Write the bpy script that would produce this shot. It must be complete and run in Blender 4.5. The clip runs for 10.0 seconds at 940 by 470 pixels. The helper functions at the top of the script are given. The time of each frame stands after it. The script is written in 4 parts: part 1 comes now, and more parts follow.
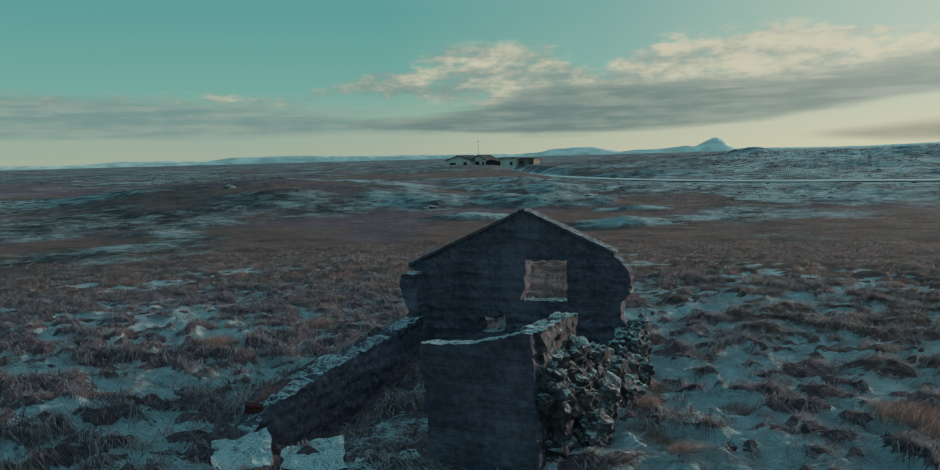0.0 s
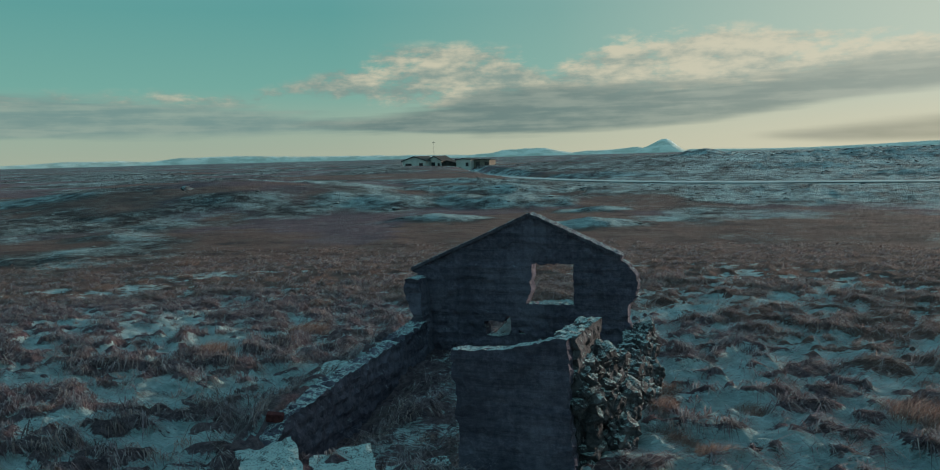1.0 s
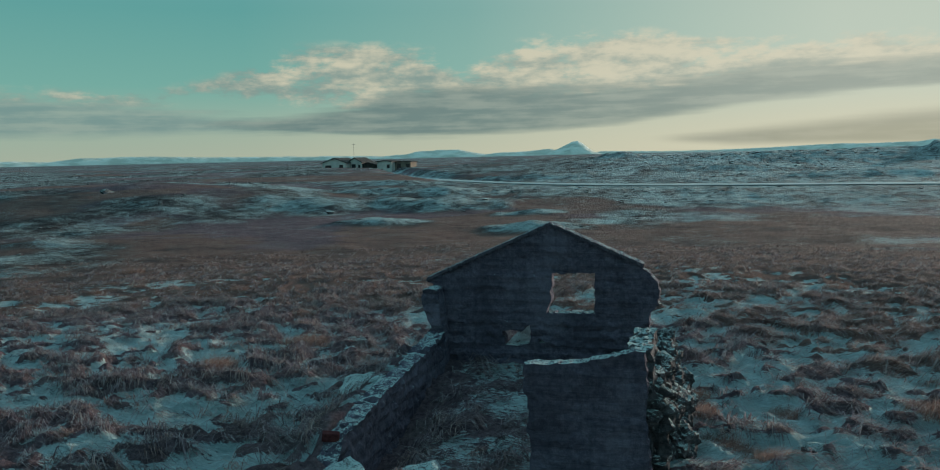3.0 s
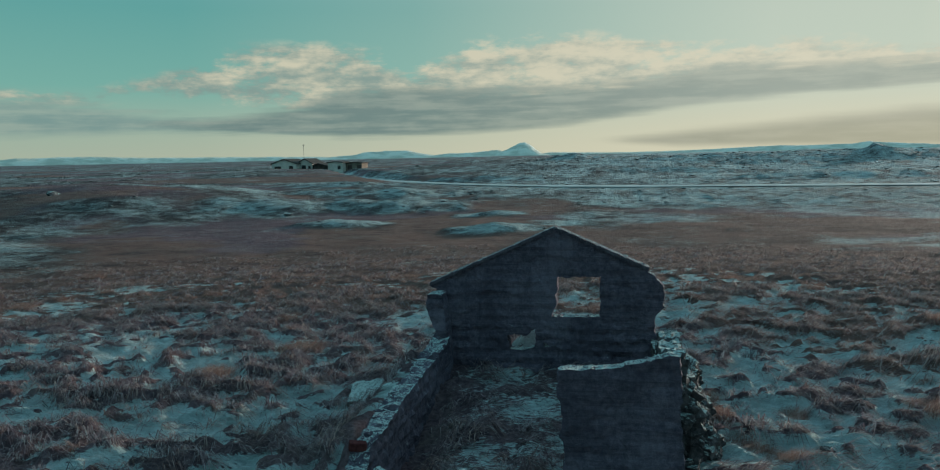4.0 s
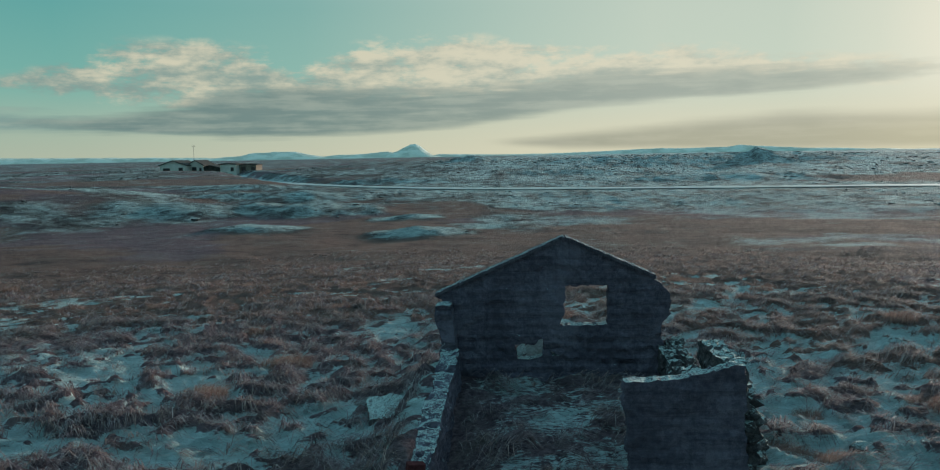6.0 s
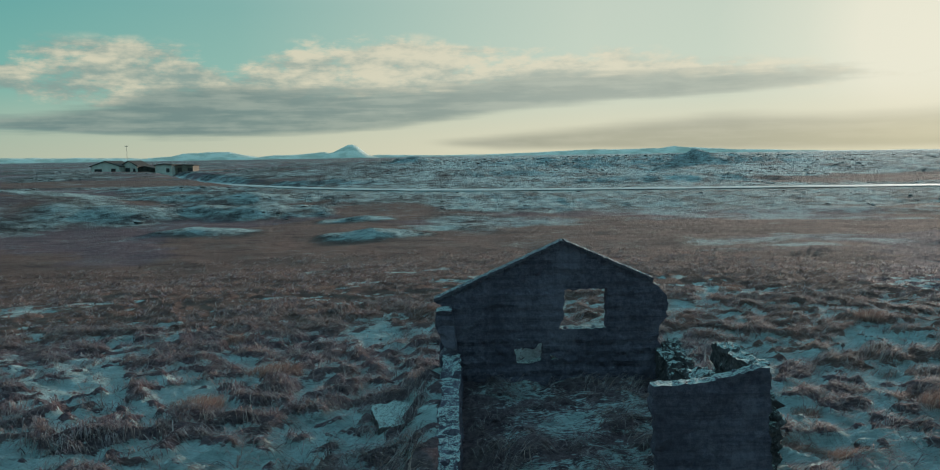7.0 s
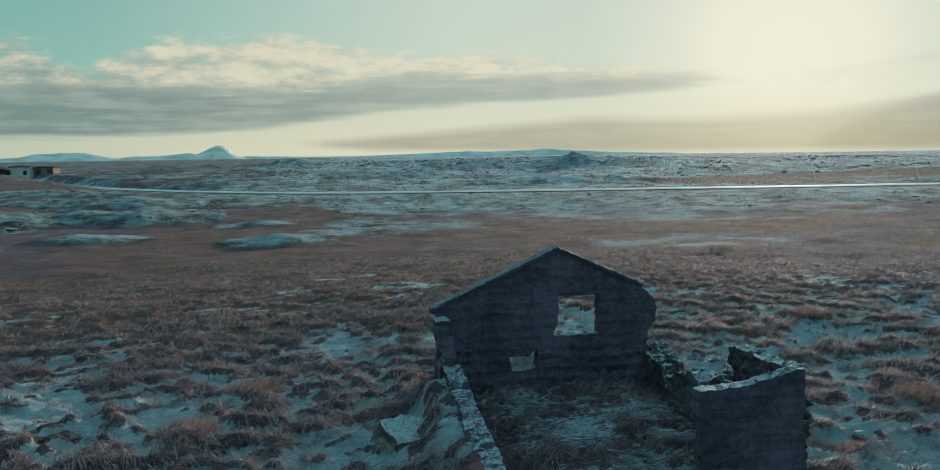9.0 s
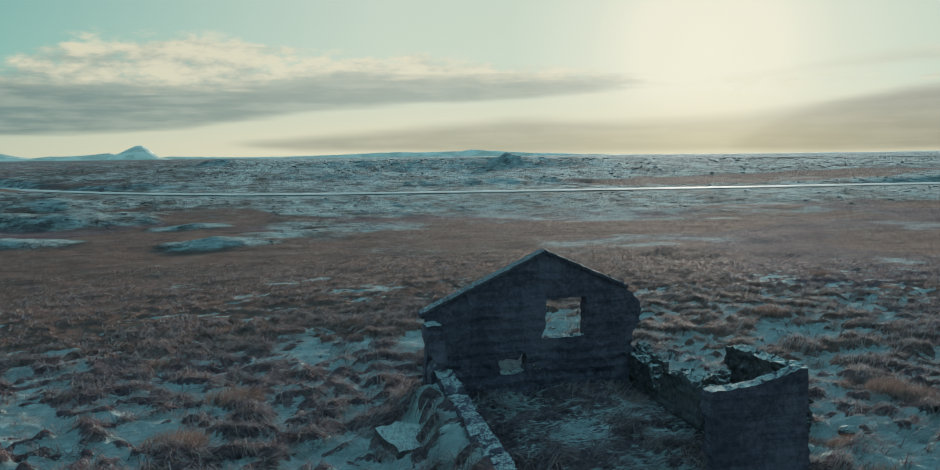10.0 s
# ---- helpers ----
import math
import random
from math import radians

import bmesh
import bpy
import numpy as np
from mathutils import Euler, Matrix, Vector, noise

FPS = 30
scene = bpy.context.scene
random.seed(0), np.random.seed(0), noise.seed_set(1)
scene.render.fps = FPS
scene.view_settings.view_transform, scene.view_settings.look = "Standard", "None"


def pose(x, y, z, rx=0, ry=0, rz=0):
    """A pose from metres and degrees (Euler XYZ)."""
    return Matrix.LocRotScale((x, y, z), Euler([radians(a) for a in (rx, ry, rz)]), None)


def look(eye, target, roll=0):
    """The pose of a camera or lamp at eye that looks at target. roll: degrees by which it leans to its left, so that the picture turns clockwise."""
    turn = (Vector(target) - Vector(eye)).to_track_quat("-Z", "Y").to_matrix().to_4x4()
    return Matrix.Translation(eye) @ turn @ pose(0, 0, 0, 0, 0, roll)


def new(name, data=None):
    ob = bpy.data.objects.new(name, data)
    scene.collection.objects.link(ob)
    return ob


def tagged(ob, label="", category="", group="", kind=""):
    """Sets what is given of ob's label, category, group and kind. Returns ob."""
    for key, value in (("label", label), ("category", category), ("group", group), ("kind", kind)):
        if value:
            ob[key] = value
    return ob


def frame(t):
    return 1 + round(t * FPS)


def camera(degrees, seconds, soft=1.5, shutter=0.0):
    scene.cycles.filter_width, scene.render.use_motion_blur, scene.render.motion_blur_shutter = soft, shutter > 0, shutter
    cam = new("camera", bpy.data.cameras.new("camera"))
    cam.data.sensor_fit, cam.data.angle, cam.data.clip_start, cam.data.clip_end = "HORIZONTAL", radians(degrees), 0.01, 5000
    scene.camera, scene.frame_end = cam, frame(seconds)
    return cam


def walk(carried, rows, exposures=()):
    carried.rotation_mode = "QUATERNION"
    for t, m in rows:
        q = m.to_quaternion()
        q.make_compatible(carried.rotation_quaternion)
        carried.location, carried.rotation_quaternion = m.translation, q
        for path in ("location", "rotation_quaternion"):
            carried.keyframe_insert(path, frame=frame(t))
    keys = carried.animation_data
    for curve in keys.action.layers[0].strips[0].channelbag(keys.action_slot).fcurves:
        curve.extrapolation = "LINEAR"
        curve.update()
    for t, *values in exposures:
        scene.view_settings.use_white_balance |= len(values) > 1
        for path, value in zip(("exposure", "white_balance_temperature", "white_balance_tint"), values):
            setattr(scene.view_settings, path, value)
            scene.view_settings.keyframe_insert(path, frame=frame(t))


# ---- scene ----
cam = camera(59.8, 10.0, soft=1.05)
METRES, EYE, TILT, LEAN, TURN = 12.0, 4.3, -5.4, 1.5, 24.5
ROWS = [
    (0.0, 0.0, 0.0, 0.0, 0.0, 0.0, 0.0),
    (0.5, -0.0427, 0.0004, 0.0022, -1.6, 0.02, 0.11),
    (1.0, -0.0919, 0.0029, 0.0063, -3.33, 0.04, 0.24),
    (1.5, -0.1349, 0.0069, 0.0102, -4.72, 0.06, 0.32),
    (2.0, -0.1851, 0.013, 0.0148, -6.32, 0.07, 0.42),
    (2.5, -0.2281, 0.0195, 0.0188, -7.74, 0.08, 0.52),
    (4.0, -0.3694, 0.0528, 0.0297, -12.97, 0.12, 0.87),
    (4.5, -0.416, 0.068, 0.034, -14.8, 0.11, 1.01),
    (5.0, -0.4649, 0.0862, 0.0387, -16.64, 0.11, 1.15),
    (6.5, -0.6058, 0.1496, 0.0526, -22.74, 0.05, 1.6),
    (7.0, -0.6541, 0.174, 0.0577, -24.93, 0.01, 1.77),
    (7.5, -0.6993, 0.1989, 0.0625, -27.04, -0.02, 1.94),
    (8.0, -0.746, 0.2268, 0.0676, -29.25, -0.07, 2.13),
    (8.5, -0.7891, 0.255, 0.0726, -31.38, -0.12, 2.27),
    (9.0, -0.8311, 0.2853, 0.0778, -33.71, -0.2, 2.48),
    (9.5, -0.8696, 0.3169, 0.0822, -36.08, -0.28, 2.63),
    (10.0, -0.9087, 0.3524, 0.087, -38.64, -0.36, 2.8),
]
walk(cam, [(t, pose(0, 0, EYE, TILT, LEAN, TURN) @ pose(METRES * x, METRES * y, METRES * z, 90 + pitch, roll, yaw)) for t, x, y, z, yaw, pitch, roll in ROWS],
     exposures=((0.0, 0.0), (4.0, 0.08), (7.0, 0.18), (10.0, 0.25)))

SUN_AZ, SUN_EL = 30.3, 7.1      # degrees: clockwise from +y, and above the horizon


# ---- node helpers ----
class Nodes:
    """A short way to write node trees."""

    def __init__(self, tree):
        self.tree = tree
        tree.nodes.clear()

    def add(self, kind, **props):
        node = self.tree.nodes.new(kind)
        for key, value in props.items():
            setattr(node, key, value)
        return node

    def put(self, socket, value):
        if isinstance(value, bpy.types.NodeSocket):
            self.tree.links.new(value, socket)
        elif isinstance(value, (tuple, list)) and len(value) == 3 and socket.type == "RGBA":
            socket.default_value = (*value, 1)
        else:
            socket.default_value = value

    def math(self, op, a, b=0.0, c=0.0, clamp=False):
        node = self.add("ShaderNodeMath", operation=op, use_clamp=clamp)
        for socket, value in zip(node.inputs, (a, b, c)):
            self.put(socket, value)
        return node.outputs[0]

    def span(self, value, a, b, c=0.0, d=1.0, smooth=True):
        node = self.add("ShaderNodeMapRange", interpolation_type="SMOOTHSTEP" if smooth else "LINEAR")
        for socket, v in zip(node.inputs, (value, a, b, c, d)):
            self.put(socket, v)
        return node.outputs[0]

    def mix(self, fac, a, b, blend="MIX"):
        node = self.add("ShaderNodeMix", data_type="RGBA", blend_type=blend)
        self.put(node.inputs[0], fac)
        self.put(node.inputs[6], a)
        self.put(node.inputs[7], b)
        return node.outputs[2]

    def noise(self, vector, scale, detail=4.0, rough=0.55, distortion=0.0):
        node = self.add("ShaderNodeTexNoise")
        self.put(node.inputs["Vector"], vector)
        node.inputs["Scale"].default_value, node.inputs["Detail"].default_value = scale, detail
        node.inputs["Roughness"].default_value, node.inputs["Distortion"].default_value = rough, distortion
        return node.outputs[0]

    def ramp(self, value, stops):
        node = self.add("ShaderNodeValToRGB")
        self.put(node.inputs[0], value)
        ends = node.color_ramp.elements
        while len(ends) < len(stops):
            ends.new(0.5)
        for e, (p, v) in zip(ends, stops):
            e.position, e.color = p, (v, v, v, 1) if isinstance(v, float) else (*v, 1)
        return node.outputs[0]

    def xyz(self, x, y, z):
        node = self.add("ShaderNodeCombineXYZ")
        for socket, v in zip(node.inputs, (x, y, z)):
            self.put(socket, v)
        return node.outputs[0]

    def scaled(self, vector, s):
        node = self.add("ShaderNodeVectorMath", operation="MULTIPLY")
        self.put(node.inputs[0], vector)
        node.inputs[1].default_value = s
        return node.outputs[0]


# ---- sky, clouds and sun ----
def make_world():
    world = bpy.data.worlds.new("sky")
    world.use_nodes = True
    scene.world = world
    n = Nodes(world.node_tree)
    ray = n.add("ShaderNodeTexCoord").outputs["Generated"]
    sep = n.add("ShaderNodeSeparateXYZ")
    n.put(sep.inputs[0], ray)
    x, y, z = sep.outputs
    az = n.math("MULTIPLY", n.math("ARCTAN2", x, y), 57.2958)
    el = n.math("MULTIPLY", n.math("ARCSINE", z), 57.2958)
    pos = n.math("MULTIPLY_ADD", az, 1 / 120, 0.5)                       # az -60 to 60

    def edge(*stops):
        return n.math("MULTIPLY", n.ramp(pos, [((a + 60) / 120, e / 10) for a, e in stops]), 10.0)

    def field(sx, sy, z, detail=6.0, rough=0.56):
        """Noise over bearing and height, centred on nought."""
        return n.math("SUBTRACT", n.noise(n.xyz(n.math("MULTIPLY", az, sx), n.math("MULTIPLY", el, sy), z), 1.0, detail, rough), 0.5)

    # the clear sky: pale at the horizon, teal above
    clear = n.ramp(n.math("MULTIPLY", el, 1 / 90), [
        (0.0, (0.36, 0.415, 0.325)), (0.022, (0.31, 0.415, 0.335)), (0.055, (0.17, 0.39, 0.34)), (0.11, (0.112, 0.335, 0.32)),
        (0.30, (0.162, 0.372, 0.455)), (1.0, (0.182, 0.410, 0.560))])
    # the glow round the sun
    s = (math.sin(radians(SUN_AZ)) * math.cos(radians(SUN_EL)), math.cos(radians(SUN_AZ)) * math.cos(radians(SUN_EL)), math.sin(radians(SUN_EL)))
    dot = n.add("ShaderNodeVectorMath", operation="DOT_PRODUCT")
    n.put(dot.inputs[0], ray)
    dot.inputs[1].default_value = s
    away = n.math("MULTIPLY", n.math("ARCCOSINE", n.math("MINIMUM", dot.outputs["Value"], 0.99999)), 57.2958)
    near = n.ramp(n.math("MULTIPLY", away, 1 / 60), [(0.0, 1.0), (0.075, 0.96), (0.13, 0.78), (0.22, 0.62), (0.36, 0.60), (0.5, 0.45), (0.75, 0.14), (1.0, 0.0)])
    warm = (0.715, 0.70, 0.575)
    sky = n.mix(near, clear, warm)
    low = n.math("MULTIPLY", n.span(el, 5.0, 0.0), n.span(away, 75.0, 12.0))
    sky = n.mix(n.math("MULTIPLY", low, 0.82), sky, (0.62, 0.585, 0.42))

    def veiled(tint):
        return n.mix(n.math("MULTIPLY", n.math("POWER", near, 1.5), 0.66), tint, n.mix(n.span(el, 3.6, 0.6), warm, (0.70, 0.645, 0.43)))

    def deck(base, top, bottom, ragged, dark, light, cover):
        """A flat sheet of cloud, streaked along the horizon."""
        k, j = field(0.075, 1.0, 5.0 + ragged), field(0.16, 2.2, 9.0)
        up = n.math("ADD", n.math("SUBTRACT", top, el), n.math("MULTIPLY", n.math("ADD", k, n.math("MULTIPLY", j, 0.5)), ragged))
        dn = n.math("ADD", n.math("SUBTRACT", el, bottom), n.math("MULTIPLY", n.math("ADD", k, j), ragged * 0.35))
        dens = n.math("MULTIPLY", n.span(up, -0.25, 0.75), n.span(dn, -0.15, 0.5))
        dens = n.math("MULTIPLY", dens, n.span(n.math("SUBTRACT", top, bottom), 0.02, 0.6))
        tint = veiled(n.mix(n.span(n.math("ADD", n.math("ADD", j, k), field(0.30, 1.1, 13.0)), -0.20, 0.30), dark, light))
        return n.mix(n.math("MULTIPLY", dens, cover), base, tint)

    def puffs(base, top, bottom, bias, dark, light, cover):
        """Heaped cloud, lit on its upper side."""
        a, b, c = field(0.16, 0.46, 3.0, 7.0, 0.6), field(0.42, 1.05, 8.0, 6.0), field(1.2, 2.6, 2.0, 5.0)
        d = n.math("MINIMUM", n.math("SUBTRACT", top, el), n.math("SUBTRACT", el, bottom))
        heap = n.math("ADD", n.math("MULTIPLY", a, 5.0), n.math("ADD", n.math("MULTIPLY", b, 3.4), n.math("MULTIPLY", c, 1.3)))
        dens = n.span(n.math("ADD", n.math("MULTIPLY_ADD", n.math("MINIMUM", d, 1.6), 0.75, bias), heap), -0.25, 1.05)
        dens = n.math("MULTIPLY", dens, n.span(d, -0.9, 0.1))
        lit = n.math("ADD", n.math("ADD", n.math("MULTIPLY", b, 2.6), n.math("MULTIPLY", field(0.24, 1.0, 21.0), 3.2)), n.math("MULTIPLY", n.math("SUBTRACT", el, bottom), 0.10))
        lit = n.math("ADD", lit, n.math("ADD", n.math("MULTIPLY", c, 1.2), n.math("MULTIPLY_ADD", n.span(az, -34.0, 6.0), 0.62, -0.36)))
        tint = veiled(n.mix(n.span(lit, -0.75, 0.95), dark, light))
        return n.mix(n.math("MULTIPLY", dens, cover), base, tint)

    grey, pale, cream = (0.135, 0.212, 0.205), (0.245, 0.31, 0.275), (0.60, 0.56, 0.42)
    sky = deck(sky, edge((-60, 4.9), (-47, 4.5), (-40, 4.1), (-33.5, 3.4), (-28, 2.8), (-24, 2.4), (-20, 1.0)),
               edge((-60, 1.7), (-47, 1.6), (-40, 1.7), (-33.5, 1.8), (-28, 1.8), (-24, 1.7), (-20, 1.0)),
               2.6, (0.165, 0.27, 0.262), (0.27, 0.36, 0.315), 0.85)
    main_top = edge((-36, 4.2), (-32, 5.2), (-26.5, 7.2), (-21.6, 7.4), (-17.5, 6.9), (-15.5, 5.9), (-13.5, 6.6), (-9.5, 8.0), (-5, 8.0), (0, 7.5), (5, 7.2), (11, 7.0), (17.4, 6.0), (25.6, 5.1), (29, 4.6))
    deck_top = edge((-34, 2.4), (-28, 2.9), (-24, 3.7), (-20, 4.7), (-15.5, 5.1), (-9.5, 4.9), (-5, 4.9), (0, 5.2), (5, 5.6), (11, 5.7), (17, 5.6), (25.6, 5.1), (28, 4.6))
    deck_foot = edge((-34, 2.2), (-28, 1.7), (-24, 1.5), (-20, 1.2), (-15.5, 1.3), (-9.5, 1.6), (-5, 1.9), (0, 2.5), (5, 3.2), (11, 3.5), (17.4, 3.7), (25.6, 4.5), (28, 4.6))
    puff_foot = edge((-36, 4.2), (-31, 4.6), (-26, 3.8), (-20, 3.4), (-9.5, 3.2), (0, 3.6), (11, 4.3), (25.6, 4.6), (29, 4.6))
    sky = puffs(sky, main_top, puff_foot, 0.25, (0.215, 0.295, 0.27), cream, 0.90)
    sky = deck(sky, deck_top, deck_foot, 2.2, grey, pale, 0.96)
    sky = deck(sky, edge((-6, 0.6), (-3, 1.0), (2.6, 1.56), (10.7, 2.25), (17, 2.7), (25, 2.5), (33, 2.8), (38, 3.5), (44, 4.0), (60, 4.6)),
               edge((-6, 0.6), (-3, 0.85), (2.6, 0.35), (10.7, 0.15), (17, -0.5), (25, -0.5), (33, -0.5), (38, -0.5), (44, -0.5), (60, -0.5)),
               0.7, (0.205, 0.235, 0.205), (0.265, 0.29, 0.25), 0.95)
    sky = deck(sky, edge((31, 0.2), (34, 2.0), (38, 3.4), (42, 4.1), (60, 5.0)), edge((31, 0.2), (34, -0.3), (38, -0.5), (60, -0.5)),
               0.9, (0.105, 0.130, 0.122), (0.170, 0.190, 0.168), 0.85)
    sky = deck(sky, edge((28, 4.6), (32, 5.1), (38, 6.0), (44, 6.6), (60, 8.0)),
               edge((28, 4.6), (32, 4.9), (38, 5.2), (44, 5.3), (60, 6.0)), 1.2, (0.34, 0.37, 0.31), (0.5, 0.5, 0.4), 0.6)
    air = n.add("ShaderNodeTexSky", sky_type="NISHITA", sun_disc=False, sun_elevation=radians(SUN_EL), sun_rotation=radians(SUN_AZ))
    air.dust_density, air.ozone_density = 1.5, 2.0
    sky = n.mix(AIR, sky, air.outputs[0], "ADD")
    back = n.add("ShaderNodeBackground")
    n.put(back.inputs[0], sky)
    back.inputs[1].default_value = SKY
    n.put(n.add("ShaderNodeOutputWorld").inputs[0], back.outputs[0])


SKY, AIR = 1.0, 0.0005
make_world()
sun_data = bpy.data.lights.new("sun", "SUN")
sun_data.energy, sun_data.angle, sun_data.color = 3.7, radians(3.0), (1.0, 0.89, 0.76)
sun = new("sun", sun_data)
s_az, s_el = radians(SUN_AZ), radians(SUN_EL)
sun.matrix_world = look((math.sin(s_az) * 90, math.cos(s_az) * 90, 12), (-6, 12, 1))
sun.rotation_euler = look((0, 0, 0), (-math.sin(s_az) * math.cos(s_el), -math.cos(s_az) * math.cos(s_el), -math.sin(s_el))).to_euler()


# ---- smooth noise for shapes ----
def vnoise(x, y, seed=0):
    """Value noise from -1 to 1 on arrays."""
    x, y = np.asarray(x, float), np.asarray(y, float)
    xi, yi = np.floor(x).astype(np.int64), np.floor(y).astype(np.int64)
    fx, fy = x - xi, y - yi
    fx, fy = fx * fx * (3 - 2 * fx), fy * fy * (3 - 2 * fy)

    def h(i, j):
        k = (i * 374761393 + j * 668265263 + seed * 144665 + 1013904223) & 0xFFFFFFFF
        k = ((k ^ (k >> 13)) * 1274126177) & 0xFFFFFFFF
        return ((k ^ (k >> 16)) & 0xFFFF) / 32767.5 - 1
    a, b = h(xi, yi) * (1 - fx) + h(xi + 1, yi) * fx, h(xi, yi + 1) * (1 - fx) + h(xi + 1, yi + 1) * fx
    return a * (1 - fy) + b * fy


def fbm(x, y, seed=0, octaves=4, gain=0.5):
    total, amp, norm = 0.0, 1.0, 0.0
    for k in range(octaves):
        c, s = math.cos(0.6 * k + 0.4), math.sin(0.6 * k + 0.4)
        total = total + amp * vnoise((x * c - y * s) * 2 ** k + 17.3 * k, (x * s + y * c) * 2 ** k - 9.1 * k, seed + k)
        norm += amp
        amp *= gain
    return total / norm


def step(v, a, b):
    t = np.clip((np.asarray(v, float) - a) / (b - a), 0, 1)
    return t * t * (3 - 2 * t)


def only(work, x, y, near, far):
    """Runs work on the points between two distances from the start; nought elsewhere."""
    x, y = np.broadcast_arrays(np.asarray(x, float), np.asarray(y, float))
    shape, x, y = x.shape, x.ravel(), y.ravel()
    d = np.hypot(x, y)
    pick = (d > near) & (d < far)
    out = np.zeros(len(x))
    if pick.any():
        out[pick] = work(x[pick], y[pick])
    return out.reshape(shape)


# ---- the lie of the land ----
# low lava mounds: x, y, half length across, half depth, height
MOUNDS = [(-15.2, 61.5, 4.2, 3.4, 0.42), (-29, 65.5, 4.6, 3.4, 0.42), (-29, 84, 8.0, 7.0, 0.8), (-42, 80, 8.5, 6.0, 0.6), (-18, 76, 3.5, 3.0, 0.3),
          (-38, 100, 13, 7.0, 0.9), (-72, 92, 9.0, 5.0, 0.3), (-60, 100, 12, 6.0, 0.8), (13, 47, 8.0, 5.0, 0.12), (33, 76, 8.0, 4.0, 0.2),
          (47, 192, 4.4, 5.0, 2.3), (42, 202, 46, 26, 1.5), (-21, 218, 7.0, 8.0, 1.5), (30, 142, 24, 10, 0.9), (-47, 46, 5.0, 3.0, 0.3), (-30, 150, 14, 8, 0.6), (5, 165, 16, 10, 0.6), (-52, 128, 14, 6, 0.7)]


def road_y(x):
    """The line of the far road."""
    x = np.asarray(x, float)
    return 115.5 - 0.17 * x + 0.0021 * x * x + 0.035 * np.maximum(-x - 8, 0) ** 1.75 - 0.0018 * np.maximum(x - 20, 0) ** 2


def inside(x, y):
    """One within the ruin's walls."""
    return step(x, -8.5, -8.2) * step(x, -3.6, -3.9) * step(y, 9.4, 10.2) * step(y, 15.8, 15.5)


def mounds(x, y):
    wave, z = 0.30 * fbm(x / 2.6, y / 2.6, 41, 2), 0.0
    for mx, my, hx, hy, h in MOUNDS:
        z = z + h * step(np.hypot((x - mx) / hx, (y - my) / hy) + wave, 1.25, 0.0)
    return z


def land(x, y):
    x, y = np.asarray(x, float), np.asarray(y, float)
    r, a = np.hypot(x, y), np.degrees(np.arctan2(x, y))
    z = -0.95 * step(r, 26, 52) * (1 - step(r, 75, 112))
    rise = 1.9 + 1.7 * step(a, -22, -4) - 0.4 * step(a, -34, -50)
    z = z + rise * step(r, 120, 225) * step(y, -20, 60)
    z = z + 0.22 * fbm(x / 14, y / 14, 3, 3) * step(r, 6, 24)
    z = z + 0.8 * step(r, 120, 260) * fbm(x / 48, y / 48, 5, 4)
    z = z + 2.2 * step(np.hypot((x + 69) / 30, (y - 84) / 22) + 0.12 * fbm(x / 9, y / 9, 43, 2), 1.2, 0.0)
    z = z + only(mounds, x, y, 30, 330)
    z = z + 0.16 * fbm(x / 3.4, y / 2.4, 151, 3) * step(r, 28, 44) * (1 - step(r, 110, 150))
    # the road runs on a low bank
    off = np.abs(y - road_y(x))
    bank = step(off, 9.0, 3.2) * step(y, 60, 80) * (1 - step(np.abs(x), 260, 420))
    z = z * (1 - bank) + 0.05 * bank
    # rough lava ground and tussocks
    lava = rocky(x, y)
    z = z + lava * (0.20 * np.abs(fbm(x / 3.4, y / 3.4, 51, 3)) + 0.08 * fbm(x / 0.9, y / 0.9, 53, 2)) * (1 - bank)
    t = tussock(x, y)
    u, v = x * 0.82 - y * 0.57 + 0.25 * vnoise(x / 0.8, y / 0.8, 63), x * 0.57 + y * 0.82 + 0.25 * vnoise(x / 0.7, y / 0.7, 65)
    comb = 1 - np.abs(fbm(u / 0.75, v / 0.26, 67, 2)) * 2
    z = z + ((0.13 + 0.10 * step(r, 26, 17)) * t + 0.09 * fbm(x / 0.7, y / 0.55, 57, 3) + 0.075 * comb * step(r, 40, 26)) * (1 - lava) * (1 - bank) * step(r, 56, 24) * (1 - 0.5 * inside(x, y))
    # a snowed-in bank against the outside of the low wall, and the littered floor
    z = z + (0.36 + 0.085 * np.clip(y - 10.5, 0, 5)) * step(x, -9.35, -8.65) * step(x, -8.15, -8.35) * step(y, 8.9, 10.6) * step(y, 16.6, 14.6)
    # a heap snowed up behind the gable, raised to block sun through its hole
    z = z + 0.85 * step(np.hypot((x + 6.25) / 1.1, (y - 16.75) / 0.75), 1.3, 0.2) * step(y, 15.7, 16.2)
    z = z + (0.20 - 0.52 * step(y, 14.6, 9.8) - 0.30 * step(x, -6.9, -8.0) * step(y, 14.8, 13.0)) * inside(x, y) + 0.10 * inside(x, y) * fbm(x / 0.8, y / 0.8, 61, 2)
    return z


def rocky(x, y):
    """One where bare lava shows, none in the grass."""
    return only(lava_field, x, y, 30, 1e9)


